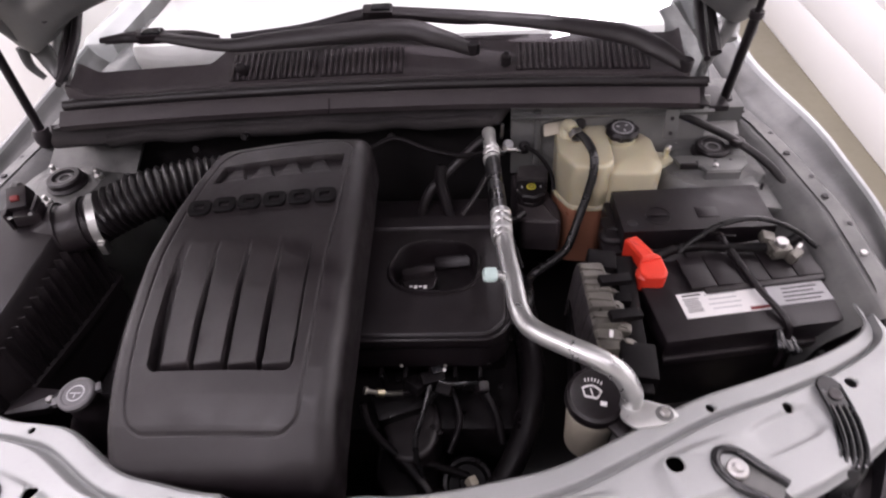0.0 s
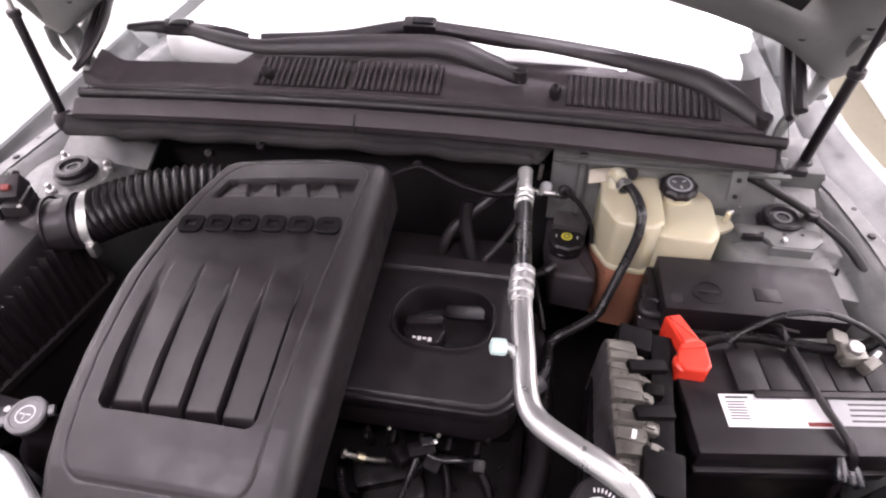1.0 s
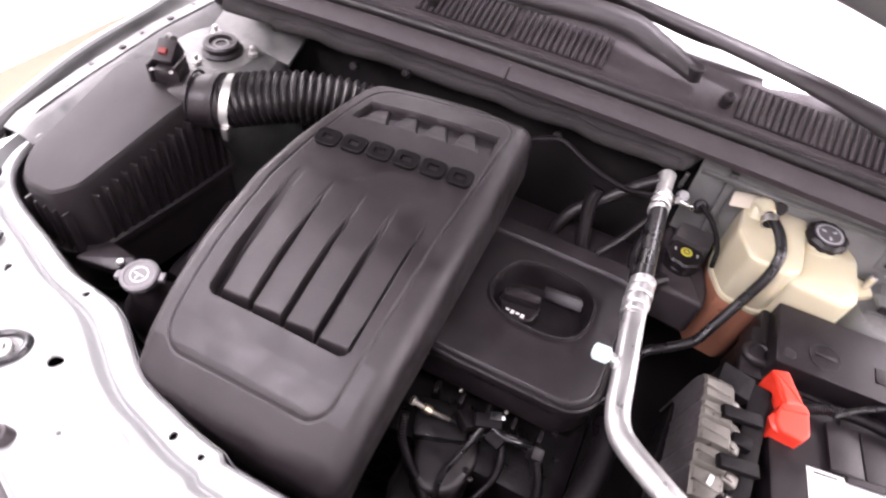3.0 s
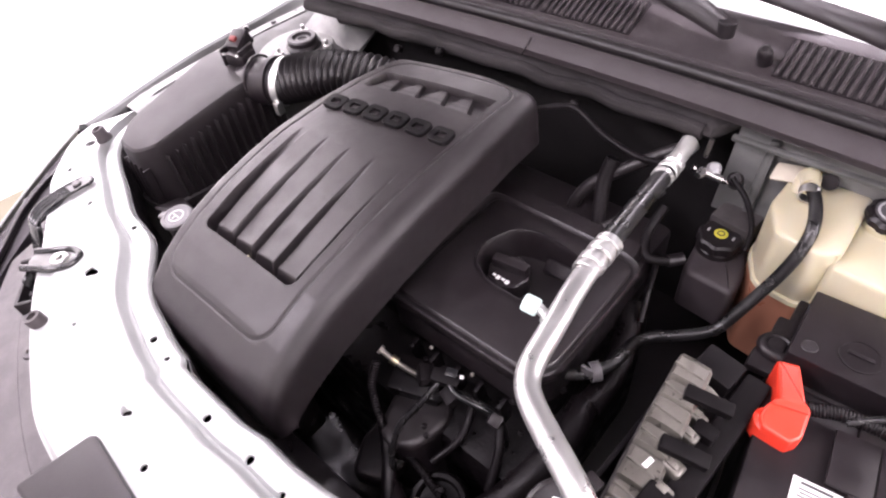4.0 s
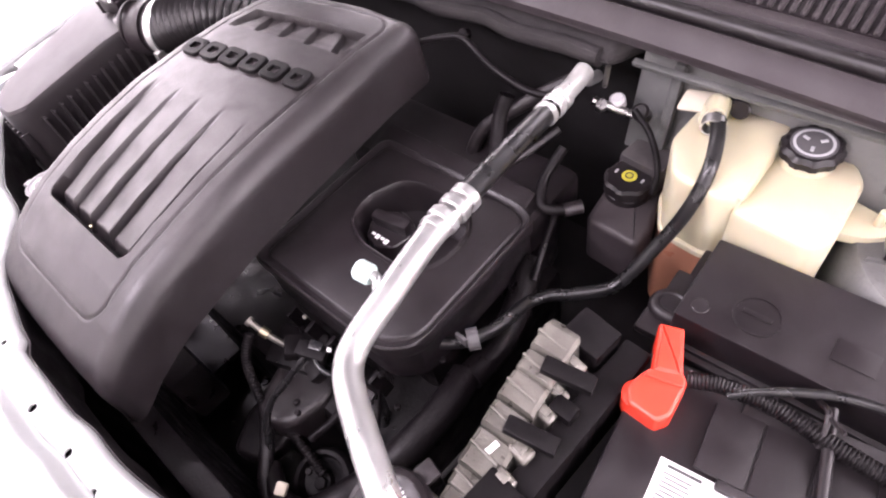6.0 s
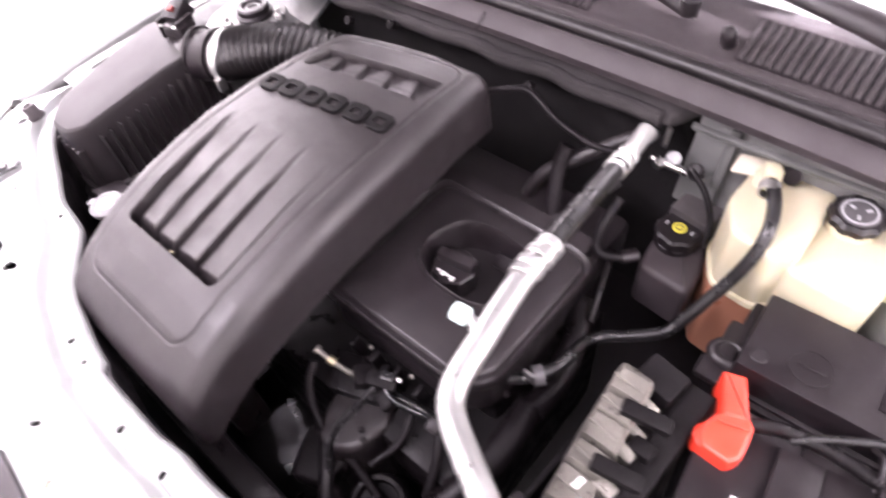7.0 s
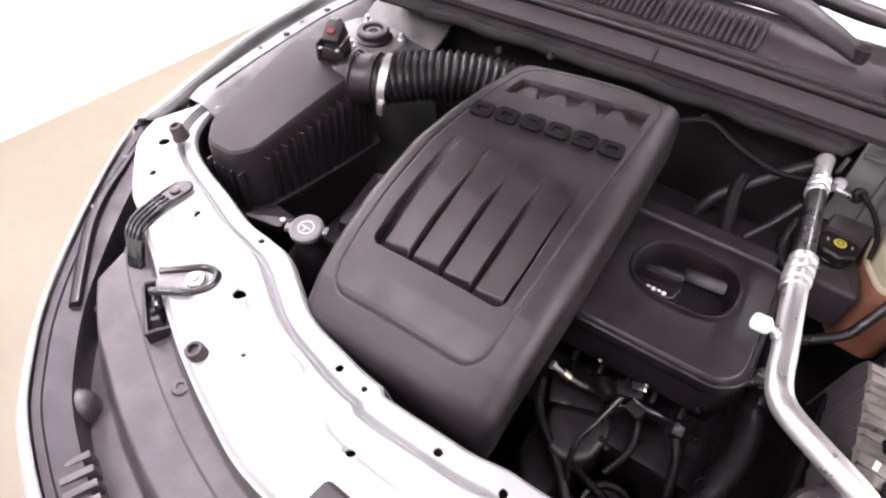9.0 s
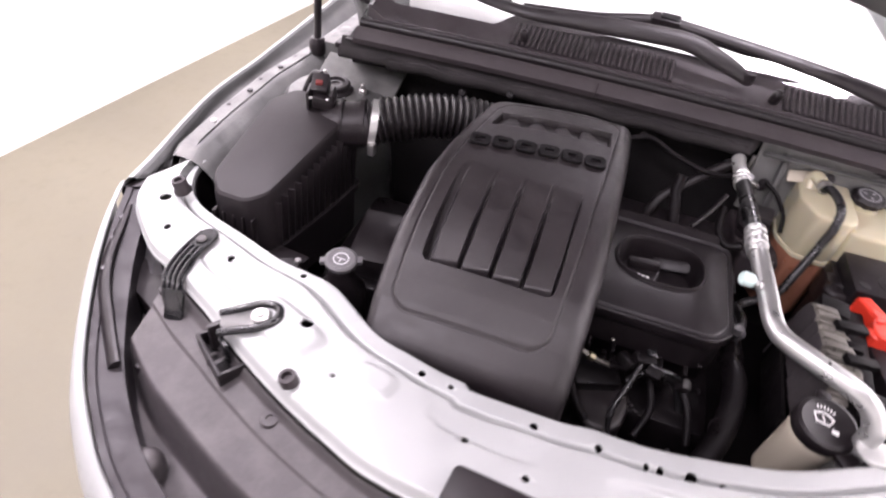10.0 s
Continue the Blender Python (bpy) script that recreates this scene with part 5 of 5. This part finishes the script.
def air_box():
    t = thing("air_filter_box", (-.52, -.40, .85), "black air filter box with a sloping lid and ribbed sides", "air filter box")
    top = round_off([(-.572, -.488), (-.548, -.522), (-.500, -.522), (-.474, -.500), (-.446, -.36), (-.436, -.285), (-.47, -.266), (-.55, -.268), (-.578, -.31)], .012, 4)

    def shrink(pts, k):
        cx, cy = -.508, -.395
        return [(cx + (x - cx) * k, cy + (y - cy) * k) for x, y in pts]

    def lid_height(y):
        return table([(-.53, -.008), (-.50, .002), (-.36, .034), (-.26, .046)], y)
    bm = bmesh.new()
    loops = []
    for k, z, tilt in ((1.02, .80, 0), (1.03, .885, 0), (1.10, .888, 0), (1.10, .900, 0), (1.02, .903, 0), (1.0, .985, .95), (.995, .998, 1), (.983, 1.0055, 1), (.955, 1.0085, 1), (.70, 1.0105, 1), (.3, 1.0105, 1)):
        loops.append([bm.verts.new((x, y, z + tilt * lid_height(y))) for x, y in shrink(top, k)])
    for a, b in zip(loops, loops[1:]):
        for i in range(len(a)):
            k = (i + 1) % len(a)
            bm.faces.new((a[i], a[k], b[k], b[i]))
    bm.faces.new(loops[-1])
    body = part("lid", bm, SATIN, t, smooth=26)
    for k in range(14):
        y = -.486 + .0148 * k
        x = table([(-.500, -.473), (-.36, -.445), (-.285, -.435)], y)
        h = .984 + lid_height(y)
        part("rib", box(x + .0005, y, (h + .903) / 2, .012, .0032, h - .903, .0012, (0, 3, 11)), BLACK, body)
    for k in range(5):
        part("rib", box(-.553 + .016 * k, -.5225, .937, .0032, .012, .072, .0012, (-4, 0, 0)), BLACK, body)
    foot = part("front_foot", slab(round_off([(-.478, -.545), (-.415, -.535), (-.405, -.505), (-.46, -.50)], .008, 3), .905, .918, .003), BLACK2, t)
    part("foot_screw", disc(-.418, -.522, .918, .006, .005, seg=6), STEEL, foot)
    neck = part("outlet", tube([(-.478, -.306, 1.018), (-.45, -.297, 1.026), (-.403, -.281, 1.032)], [.034, .038, .036], 6, 28), BLACK2, t)
    part("outlet_rim", lathe([(.036, 0), (.0405, 0), (.0405, .008), (.036, .008)], pose(-.425, -.288, 1.0315, 0, 90, 18), 30), BLACK2, neck)
    part("outlet_rib", lathe([(.036, 0), (.0395, 0), (.0395, .004), (.036, .004)], pose(-.455, -.298, 1.031, 0, 90, 18), 30), BLACK2, neck)
    sensor = part("air_sensor", box(-.484, -.300, 1.064, .036, .034, .020, .004, (0, 6, 18)), BLACK2, t)
    part("sensor_plug", box(-.497, -.287, 1.078, .028, .036, .028, .004, (25, 0, 18)), BLACK2, sensor)
    part("plug_lock", box(-.494, -.297, 1.0905, .011, .008, .006, .001, (25, 0, 18)), REDINK, sensor, "red locking tab")
    for dx in (-.018, .018):
        part("sensor_wing", box(-.490 + dx, -.300 + dx * .3, 1.066, .005, .036, .030, .002, (0, 0, 18)), BLACK2, sensor)
    for dx, dy in ((-.014, -.020), (.012, -.012)):
        part("sensor_screw", disc(-.484 + dx, -.300 + dy, 1.072, .0035, .003, (0, 0, 0), .001, 6), STEEL, sensor)
    part("plug_wire", tube([(-.508, -.262, 1.086), (-.528, -.252, 1.078), (-.540, -.262, 1.050), (-.548, -.28, 1.01)], .005, 6, 10), RUBBER, sensor)


def intake_hose():
    t = thing("intake_hose", (-.33, -.25, .95), "corrugated black rubber intake hose with a steel clamp", "hose")
    part("hose", tube([(-.410, -.283, 1.032), (-.37, -.266, 1.044), (-.32, -.243, 1.052), (-.27, -.220, 1.050), (-.225, -.200, 1.040)], .038, 8, 32, ridges=19, depth=.0065), SLEEK, t)
    clamp = part("clamp", lathe([(.037, 0), (.0392, 0), (.0392, .012), (.037, .012)], pose(-.398, -.279, 1.033, 0, -84, 20), 36), DULLALU, t, "worn steel hose clamp")
    part("clamp_screw", box(-.392, -.314, 1.006, .012, .014, .022, .003), STEEL, clamp)


def wiper(arm, joint, blade, name_label):
    t = thing("wiper", arm[0], name_label, "wiper", "windscreen wipers")
    part("arm", tube(arm, [.012, .017, .017, .012, .009], 8, 14, flat=0.6), BLACK, t)
    p, q = Vector(blade[0]), Vector(blade[1])
    bl = part("blade", tube([p, p.lerp(q, .25) + Vector((0, -.003, .006)), Vector(joint) + Vector((0, .004, -.004)), p.lerp(q, .78) + Vector((0, -.003, .006)), q], [.005, .010, .012, .010, .005], 8, 12, flat=0.75), BLACK2, t)
    part("rubber_edge", tube([p + Vector((0, .010, -.010)), Vector(joint) + Vector((0, .016, -.014)), q + Vector((0, .010, -.010))], .003, 8, 6), RUBBER, bl)
    part("blade_joint", box(*joint, .052, .022, .020, .005, (20, 0, 0)), BLACK2, bl)
    part("joint_clip", box(joint[0] + .006, joint[1] - .004, joint[2] + .010, .034, .014, .006, .003, (20, 0, 0)), GLOSS, bl)
    part("pivot_cap", disc(arm[0][0], arm[0][1], arm[0][2] - .008, .011, .020), BLACK2, t)


def engine():
    t = thing("engine", (.05, -.4, .55), "engine block with brackets and hoses, bay shade in its colour", "engine")
    # Block and hoses are coloured near black to hold the bay's shade.
    part("block", box(.0, -.36, .68, .46, .32, .30, .02), NEARBLACK, t)
    part("head", box(.0, -.30, .85, .42, .24, .08, .012), NEARBLACK, t)
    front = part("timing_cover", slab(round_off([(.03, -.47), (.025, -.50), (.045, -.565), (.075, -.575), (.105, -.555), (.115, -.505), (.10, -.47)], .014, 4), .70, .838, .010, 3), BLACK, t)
    part("plastic_shield", slab(round_off([(.018, -.500), (.020, -.575), (.045, -.620), (.085, -.605), (.092, -.560), (.070, -.520), (.055, -.495)], .012, 4), .775, .80, .008, 3), NEARBLACK, front, "black plastic shield in front of the engine")
    can = part("pulley", lathe([(0, -.06), (.036, -.06), (.038, -.02), (.038, -.006), (.035, .0), (.030, .0), (.026, -.010), (.012, -.012), (.010, -.004), (0, -.004)], pose(.150, -.575, .780, 18, 6, 0), 40), NEARBLACK, t, "dark pulley low in the engine bay")
    part("pulley_bolt", disc(.150, -.575, .774, .008, .008, (18, 6, 0), .001, 6), NEARBLACK, can)
    plug = part("connector", box(.105, -.488, .913, .034, .018, .016, .004, (10, 12, 24)), DEEP, t, "black plug cluster")
    part("plug_lock", box(.112, -.483, .926, .014, .010, .004, .001, (10, 12, 24)), GLOSS, plug)
    part("connector", box(.122, -.500, .906, .022, .016, .016, .004, (25, 0, -20)), DEEP, t)
    part("connector", box(.082, -.497, .910, .020, .026, .016, .004, (0, 20, 50)), DEEP, t)
    part("wire_clip", box(.120, -.476, .915, .006, .005, .004, .001, (20, 10, 30)), STEEL, t)
    part("rail", tube([(.110, -.490, .914), (.128, -.496, .912), (.150, -.490, .904), (.169, -.480, .886), (.176, -.476, .87)], .0034, 6, 10), GLOSS, t)
    part("rail_plug", box(.172, -.482, .880, .016, .016, .020, .004, (20, 20, 10)), BLACK2, t)
    part("yellow_clip", box(.157, -.605, .852, .012, .014, .016, .003, (10, 20, 30)), CREAM, t, "small tan plastic clip")
    part("bracket", box(.05, -.485, .84, .07, .05, .05, .006, (10, 0, 20)), NEARBLACK, t)
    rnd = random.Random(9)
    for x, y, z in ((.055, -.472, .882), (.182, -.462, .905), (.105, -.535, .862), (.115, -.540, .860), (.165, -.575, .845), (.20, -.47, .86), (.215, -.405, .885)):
        part("bolt", disc(x, y, z, .004, .006, (rnd.uniform(-20, 20), rnd.uniform(-20, 20), 0), .001, 6), NEARBLACK, t)
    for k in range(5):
        part("rib", box(.03 + .035 * k, -.462, .87, .006, .016, .05, .002, (8, 0, 0)), NEARBLACK, t)
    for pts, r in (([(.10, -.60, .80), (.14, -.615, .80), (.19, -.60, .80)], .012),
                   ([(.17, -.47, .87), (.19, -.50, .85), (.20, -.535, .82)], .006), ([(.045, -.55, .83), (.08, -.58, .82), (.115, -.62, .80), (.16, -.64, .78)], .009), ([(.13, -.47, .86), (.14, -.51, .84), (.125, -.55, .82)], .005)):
        part("engine_hose", tube(pts, r, 8, 10), NEARBLACK, t)
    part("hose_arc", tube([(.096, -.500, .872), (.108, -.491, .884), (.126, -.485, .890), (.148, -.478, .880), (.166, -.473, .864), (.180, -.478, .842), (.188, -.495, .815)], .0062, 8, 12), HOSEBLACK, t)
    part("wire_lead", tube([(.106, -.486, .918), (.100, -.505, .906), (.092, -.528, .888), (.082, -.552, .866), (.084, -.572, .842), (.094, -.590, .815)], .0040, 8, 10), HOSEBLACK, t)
    # Small pale discs added for bright spots and glints on the engine.
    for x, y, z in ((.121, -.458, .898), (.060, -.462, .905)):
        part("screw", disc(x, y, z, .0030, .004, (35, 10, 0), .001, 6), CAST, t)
    part("lower_hose", tube([(.240, -.40, .875), (.246, -.44, .878), (.242, -.49, .872), (.226, -.545, .855), (.195, -.60, .835), (.155, -.645, .815)], .017, 8, 16), NEARBLACK, t)
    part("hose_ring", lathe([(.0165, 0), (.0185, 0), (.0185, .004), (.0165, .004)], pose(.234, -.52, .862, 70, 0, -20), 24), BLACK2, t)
    part("side_hose", tube([(.215, -.25, .89), (.235, -.30, .88), (.245, -.35, .87), (.245, -.40, .875)], .016, 8, 14), NEARBLACK, t)
    part("mount", box(-.32, -.36, .78, .18, .24, .16, .02), NEARBLACK, t)
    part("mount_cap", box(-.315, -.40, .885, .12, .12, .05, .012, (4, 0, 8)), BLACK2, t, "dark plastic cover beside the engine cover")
    part("frame_rail", box(-.33, -.60, .76, .50, .05, .10, .01), NEARBLACK, t)
    part("fan_shroud", box(.05, -.655, .76, .62, .03, .22, .006), NEARBLACK, t)


def looms():
    for k, (pts, r, lab) in enumerate((
        ([(.014, -.507, .915), (.030, -.505, .906), (.044, -.502, .898), (.062, -.497, .891), (.085, -.489, .885)], .0036, "thin metal fuel line with brass fittings"),
        ([(.010, -.515, .892), (.018, -.536, .873), (.040, -.552, .845), (.069, -.563, .820), (.094, -.560, .807), (.122, -.563, .797), (.150, -.568, .787)], .0060, "black corrugated wiring loom below the engine cover"),
        ([(-.02, -.155, 1.045), (.02, -.135, 1.055), (.045, -.128, 1.055), (.09, -.138, 1.040), (.135, -.140, 1.028), (.165, -.135, 1.025), (.19, -.130, 1.028)], .0042, "thin black vacuum hose along the firewall"),
        ([(.189, -.106, 1.036), (.178, -.111, 1.033), (.158, -.121, 1.020), (.134, -.134, 1.002), (.110, -.147, .984), (.090, -.159, .966), (.078, -.172, .940), (.074, -.186, .905)], .0088, "black heater hose below the pipe"),
        ([(.19, -.15, 1.0), (.168, -.185, .98), (.145, -.215, .965)], .004, "thin black pipe beside the heater hose"),
        ([(.195, -.150, .975), (.193, -.185, .955), (.208, -.212, .945), (.232, -.205, .945), (.245, -.19, .945)], .0060, "black brake servo hose with fitting"),
        ([(.112, -.14, 1.01), (.110, -.155, .985), (.118, -.175, .955), (.125, -.19, .93)], .010, "thick black coolant hose behind the engine"),
        ([(.215, -.19, .93), (.228, -.235, .92), (.240, -.275, .90)], .004, "thin grey pipe below the brake reservoir"),
        ([(.25, -.10, 1.015), (.275, -.11, 1.0), (.295, -.125, .975), (.30, -.14, .95)], .0036, "thin black pipe beside the tank"))):
        name = "pipe" if "pipe" in lab or "line" in lab else "loom" if "loom" in lab else "hose"
        ob = thing(name, pts[0], lab, name)
        loom = "corrugated" in lab
        run = part("run", tube(pts, r, 8, 10, ridges=56 if loom else 0, depth=.0009 if loom else 0), CAST if "metal" in lab else NEARBLACK if not loom and "heater" not in lab else RUBBER if not loom else NEARBLACK, ob)
        if "brass" in lab:
            part("fitting", tube([pts[1], Vector(pts[1]).lerp(Vector(pts[2]), .6)], .0060, 2, 12), BRASS, run)
            part("fitting", tube([pts[0], Vector(pts[0]).lerp(Vector(pts[1]), .25)], .0058, 2, 12), CAST, run)
        if "taped" in lab or "fitting" in lab[-8:]:
            part("sleeve", tube([pts[-2], pts[-1]], r * 1.35, 2, 12), BLACK2, run)


def latch_bracket(m, at):
    b = thing("hood_latch_bracket", at, "black hood bump bracket bolted to the front panel", "bracket", "front panel brackets")

    def add(name, bm, material, parent):
        bmesh.ops.transform(bm, matrix=m, verts=bm.verts)
        return part(name, bm, material, parent)
    # Tongue wears the dimmed silver for the shade inside the loop.
    add("tongue", slab(round_off([(-.353, -.682), (-.349, -.702), (-.363, -.718), (-.397, -.732), (-.409, -.710), (-.375, -.686)], .010, 5), .999, 1.005, .002), SILVERDIM, b)
    add("loop", tube([(-.409, -.712, 1.004), (-.389, -.696, 1.006), (-.369, -.679, 1.006), (-.350, -.678, 1.006), (-.344, -.694, 1.006), (-.355, -.712, 1.006), (-.375, -.725, 1.006), (-.395, -.737, 1.004)], .0050, 6, 10), GLOSS, b)
    bolt = add("bolt", disc(-.363, -.698, 1.005, .011, .006), STEEL, b)
    add("bolt_head", disc(-.363, -.698, 1.011, .006, .004, seg=6), STEEL, bolt)
    add("post", box(-.403, -.722, .983, .030, .007, .042, .003, (0, 0, 55)), BLACK2, b)
    add("post", box(-.386, -.741, .980, .018, .006, .036, .002, (0, 0, -35)), GLOSS, b)
    foot = add("foot", box(-.392, -.736, .9605, .066, .036, .004, .001, (0, 0, -35)), DEEP, b)
    for dx, dy, w, h in ((-.034, 0, .005, .036), (.034, 0, .005, .036), (0, -.0185, .073, .005)):
        q = Matrix.Rotation(radians(-35), 3, "Z") @ Vector((dx, dy, 0))
        add("foot_wall", box(-.392 + q.x, -.736 + q.y, .967, w, h, .022, .002, (0, 0, -35)), BLACK2, foot)


def lamp_strap(m, at):
    p = thing("lamp_strap", at, "dark grey ribbed plastic headlamp strap screwed to the front panel", "strap", "ribbed straps")

    def add(name, bm, material, parent):
        bmesh.ops.transform(bm, matrix=m, verts=bm.verts)
        return part(name, bm, material, parent)
    st = add("strap", sheet(lambda u, v: (table([(0, -.503), (.45, -.506), (.8, -.500), (1, -.492)], u) + .026 * (v - .5), -.598 - .094 * u, 1.0025 - .006 * smoothstep(.3, .6, u) - .012 * smoothstep(.85, 1, u) + .0015 * (abs(v - .5) > .38)), 30, 16, .004), GLOSS, p)
    add("strap_end", disc(-.503, -.600, .9985, .0128, .005, (0, 0, 0), .0015), GLOSS, st)
    add("strap_fold", box(-.489, -.699, .970, .025, .008, .044, .0035, (-26, 0, 8)), GLOSS, p)
    add("strap_screw", disc(-.505, -.612, 1.003, .007, .003), SHROUD, st)
    for k in range(4):
        dx = -.0105 + .007 * k
        add("strap_rib", tube([(-.505 + dx, -.626, 1.0025), (-.506 + dx, -.645, 1.0015), (-.503 + dx, -.672, .9985), (-.497 + dx, -.690, .990), (-.490 + dx, -.701, .968), (-.487 + dx * .9, -.708, .950), (-.488 + dx * .8, -.704, .942)], .0026, 5, 8), GLOSS, st)


def front_clips():
    flip = Matrix.Diagonal((-1, 1, 1, 1))
    latch_bracket(Matrix.Identity(4), (-.371, -.70, .99))
    latch_bracket(Matrix.Translation((.067, .044, -.002)) @ flip, (.438, -.656, .99))
    lamp_strap(Matrix.Identity(4), (-.51, -.65, .98))
    lamp_strap(Matrix.Translation((.059, .046, -.003)) @ flip, (.569, -.604, .98))
    for x, y in ((-.288, -.760), (-.60, -.525)):
        s = thing("bump_stop", (x, y, .99), "dark grey rubber bump stop", "bump stop", "bump stops")
        part("stop", lathe([(0, .0), (.0125, 0), (.013, .004), (.0105, .009), (.0105, .020), (.0095, .0225), (.006, .0225), (.005, .017), (0, .017)], pose(x, y, .990, 6, -8, 0), 24), GREY, s)
    c = thing("latch_cover", (-.04, -.80, .99), "flat black plastic latch cover on the front panel", "cover")
    part("plate", slab(round_off([(-.09, -.783), (.015, -.790), (.02, -.86), (-.10, -.86)], .008, 4), .985, 1.008, .004), BLACK2, c)


def right_tower_parts():
    t = thing("relay_bracket", (.56, -.12, .9), "grey pressed steel bracket beside the strut tower", "bracket")
    top = part("top_plate", slab(round_off([(.500, -.104), (.612, -.104), (.616, -.128), (.598, -.147), (.545, -.147), (.540, -.130), (.506, -.128)], .006, 4), .9815, .9865, .0015), PRESSED, t)
    part("front_flange", box(.571, -.148, .960, .056, .004, .050, .0015), PRESSED, top)
    part("side_flange", sheet(lambda u, v: (.497 + .048 * u, -.132 - .018 * u + .012 * math.sin(3.1 * u), .974 - .012 * u * u - .05 * v), 14, 3, .003, (0, 1, 0)), PRESSED, top)
    part("notch", box(.522, -.127, .982, .030, .006, .010, .002), BLACK2, t)
    part("block", box(.612, -.152, .950, .034, .034, .040, .008, (0, 0, -8)), PRESSED, t, "pale grey metal block")
    part("body", box(.56, -.125, .930, .11, .05, .08, .006), SILVERDIM, t)
    for x, y in ((.535, -.122), (.565, -.120), (.590, -.118)):
        part("plate_hole", disc(x, y, .9863, .0028, .0006, seg=12), BLACK2, top)
    part("wire", tube([(.628, -.168, .975), (.630, -.172, .95), (.630, -.174, .91)], .0022, 5, 8), BLACK2, t)
    for x, y in ((.50, -.075), (.515, -.06), (.535, -.045)):
        part("stud", disc(x, y, .965, .005, .022), STEEL, t)


def firewall_fittings():
    t = thing("heater_fitting", (.24, -.09, 1.0), "metal heater fittings on the firewall", "fitting")
    part("union", tube([(.203, -.106, 1.014), (.222, -.098, 1.006), (.246, -.090, .998)], .0046, 4, 12), STEEL, t)
    part("union_nut", disc(.212, -.103, 1.005, .007, .012, (25, 20, 0), .001, 6), STEEL, t)
    part("nut", disc(.224, -.086, 1.000, .009, .016, (20, 0, 0), .003, 16), GREYPRINT, t)
    part("stud", tube([(.212, -.098, 1.03), (.214, -.096, 1.055)], .003, 2, 8), STEEL, t)
    part("cap", disc(.252, -.080, .992, .0095, .020, (35, 0, 0), .003), BLACK2, t)
    p = thing("firewall_plate", (.40, -.06, .99), "dull silver steel plate on the firewall behind the tank", "panel")
    part("plate", box(.395, -.058, 1.000, .33, .006, .13, .002, (-14, 0, 0)), PRESSED, p)
    part("plate_lip", box(.395, -.074, 1.052, .33, .008, .006, .002, (12, 0, 0)), SILVERDIM, p)
    part("plate_rib", box(.275, -.068, 1.005, .012, .012, .10, .004, (-14, 0, 0)), SILVERDIM, p)
    tab = part("tab", box(.492, -.082, 1.035, .022, .005, .05, .002, (-18, 0, 0)), SILVERDIM, p)
    for z in (1.022, 1.046):
        part("tab_hole", disc(.492, -.085 + (z - 1.035) * .3, z, .0035, .002, (72, 0, 0), .0005), BLACK2, tab)
    part("grommet", disc(.345, -.072, 1.035, .010, .004, (72, 0, 0)), BLACK2, p)
    for x, y, z in ((-.30, -.115, 1.045), (-.215, -.105, 1.06), (.03, -.105, 1.05)):
        s = thing("firewall_stud", (x, y, z), "black push stud on the firewall felt", "stud", "firewall studs")
        part("stud", disc(x, y, z - .006, .0065, .012, (60, 0, 0)), NEARBLACK, s)


engine_cover()
manifold_cover()
ac_line()
battery()
cables()
fuse_box()
coolant_tank()
coolant_hose()
brake_reservoir()
control_module()
washer_filler()
power_steering_cap()
air_box()
intake_hose()
wiper([(.168, .0, 1.140), (.11, .006, 1.160), (.038, .014, 1.174), (-.151, .0, 1.170), (-.247, -.003, 1.167), (-.385, .044, 1.166)], (-.395, .048, 1.165), ((-.485, .043, 1.163), (-.268, .034, 1.163)), "black wiper with a short blade resting on the windscreen")
wiper([(.504, -.050, 1.122), (.46, -.02, 1.140), (.408, .010, 1.152), (.255, .028, 1.172), (.02, .055, 1.187)], (.009, .056, 1.185), ((-.245, .032, 1.165), (.270, .052, 1.166)), "black wiper with a long blade resting on the windscreen")
engine()
looms()
front_clips()
right_tower_parts()
firewall_fittings()
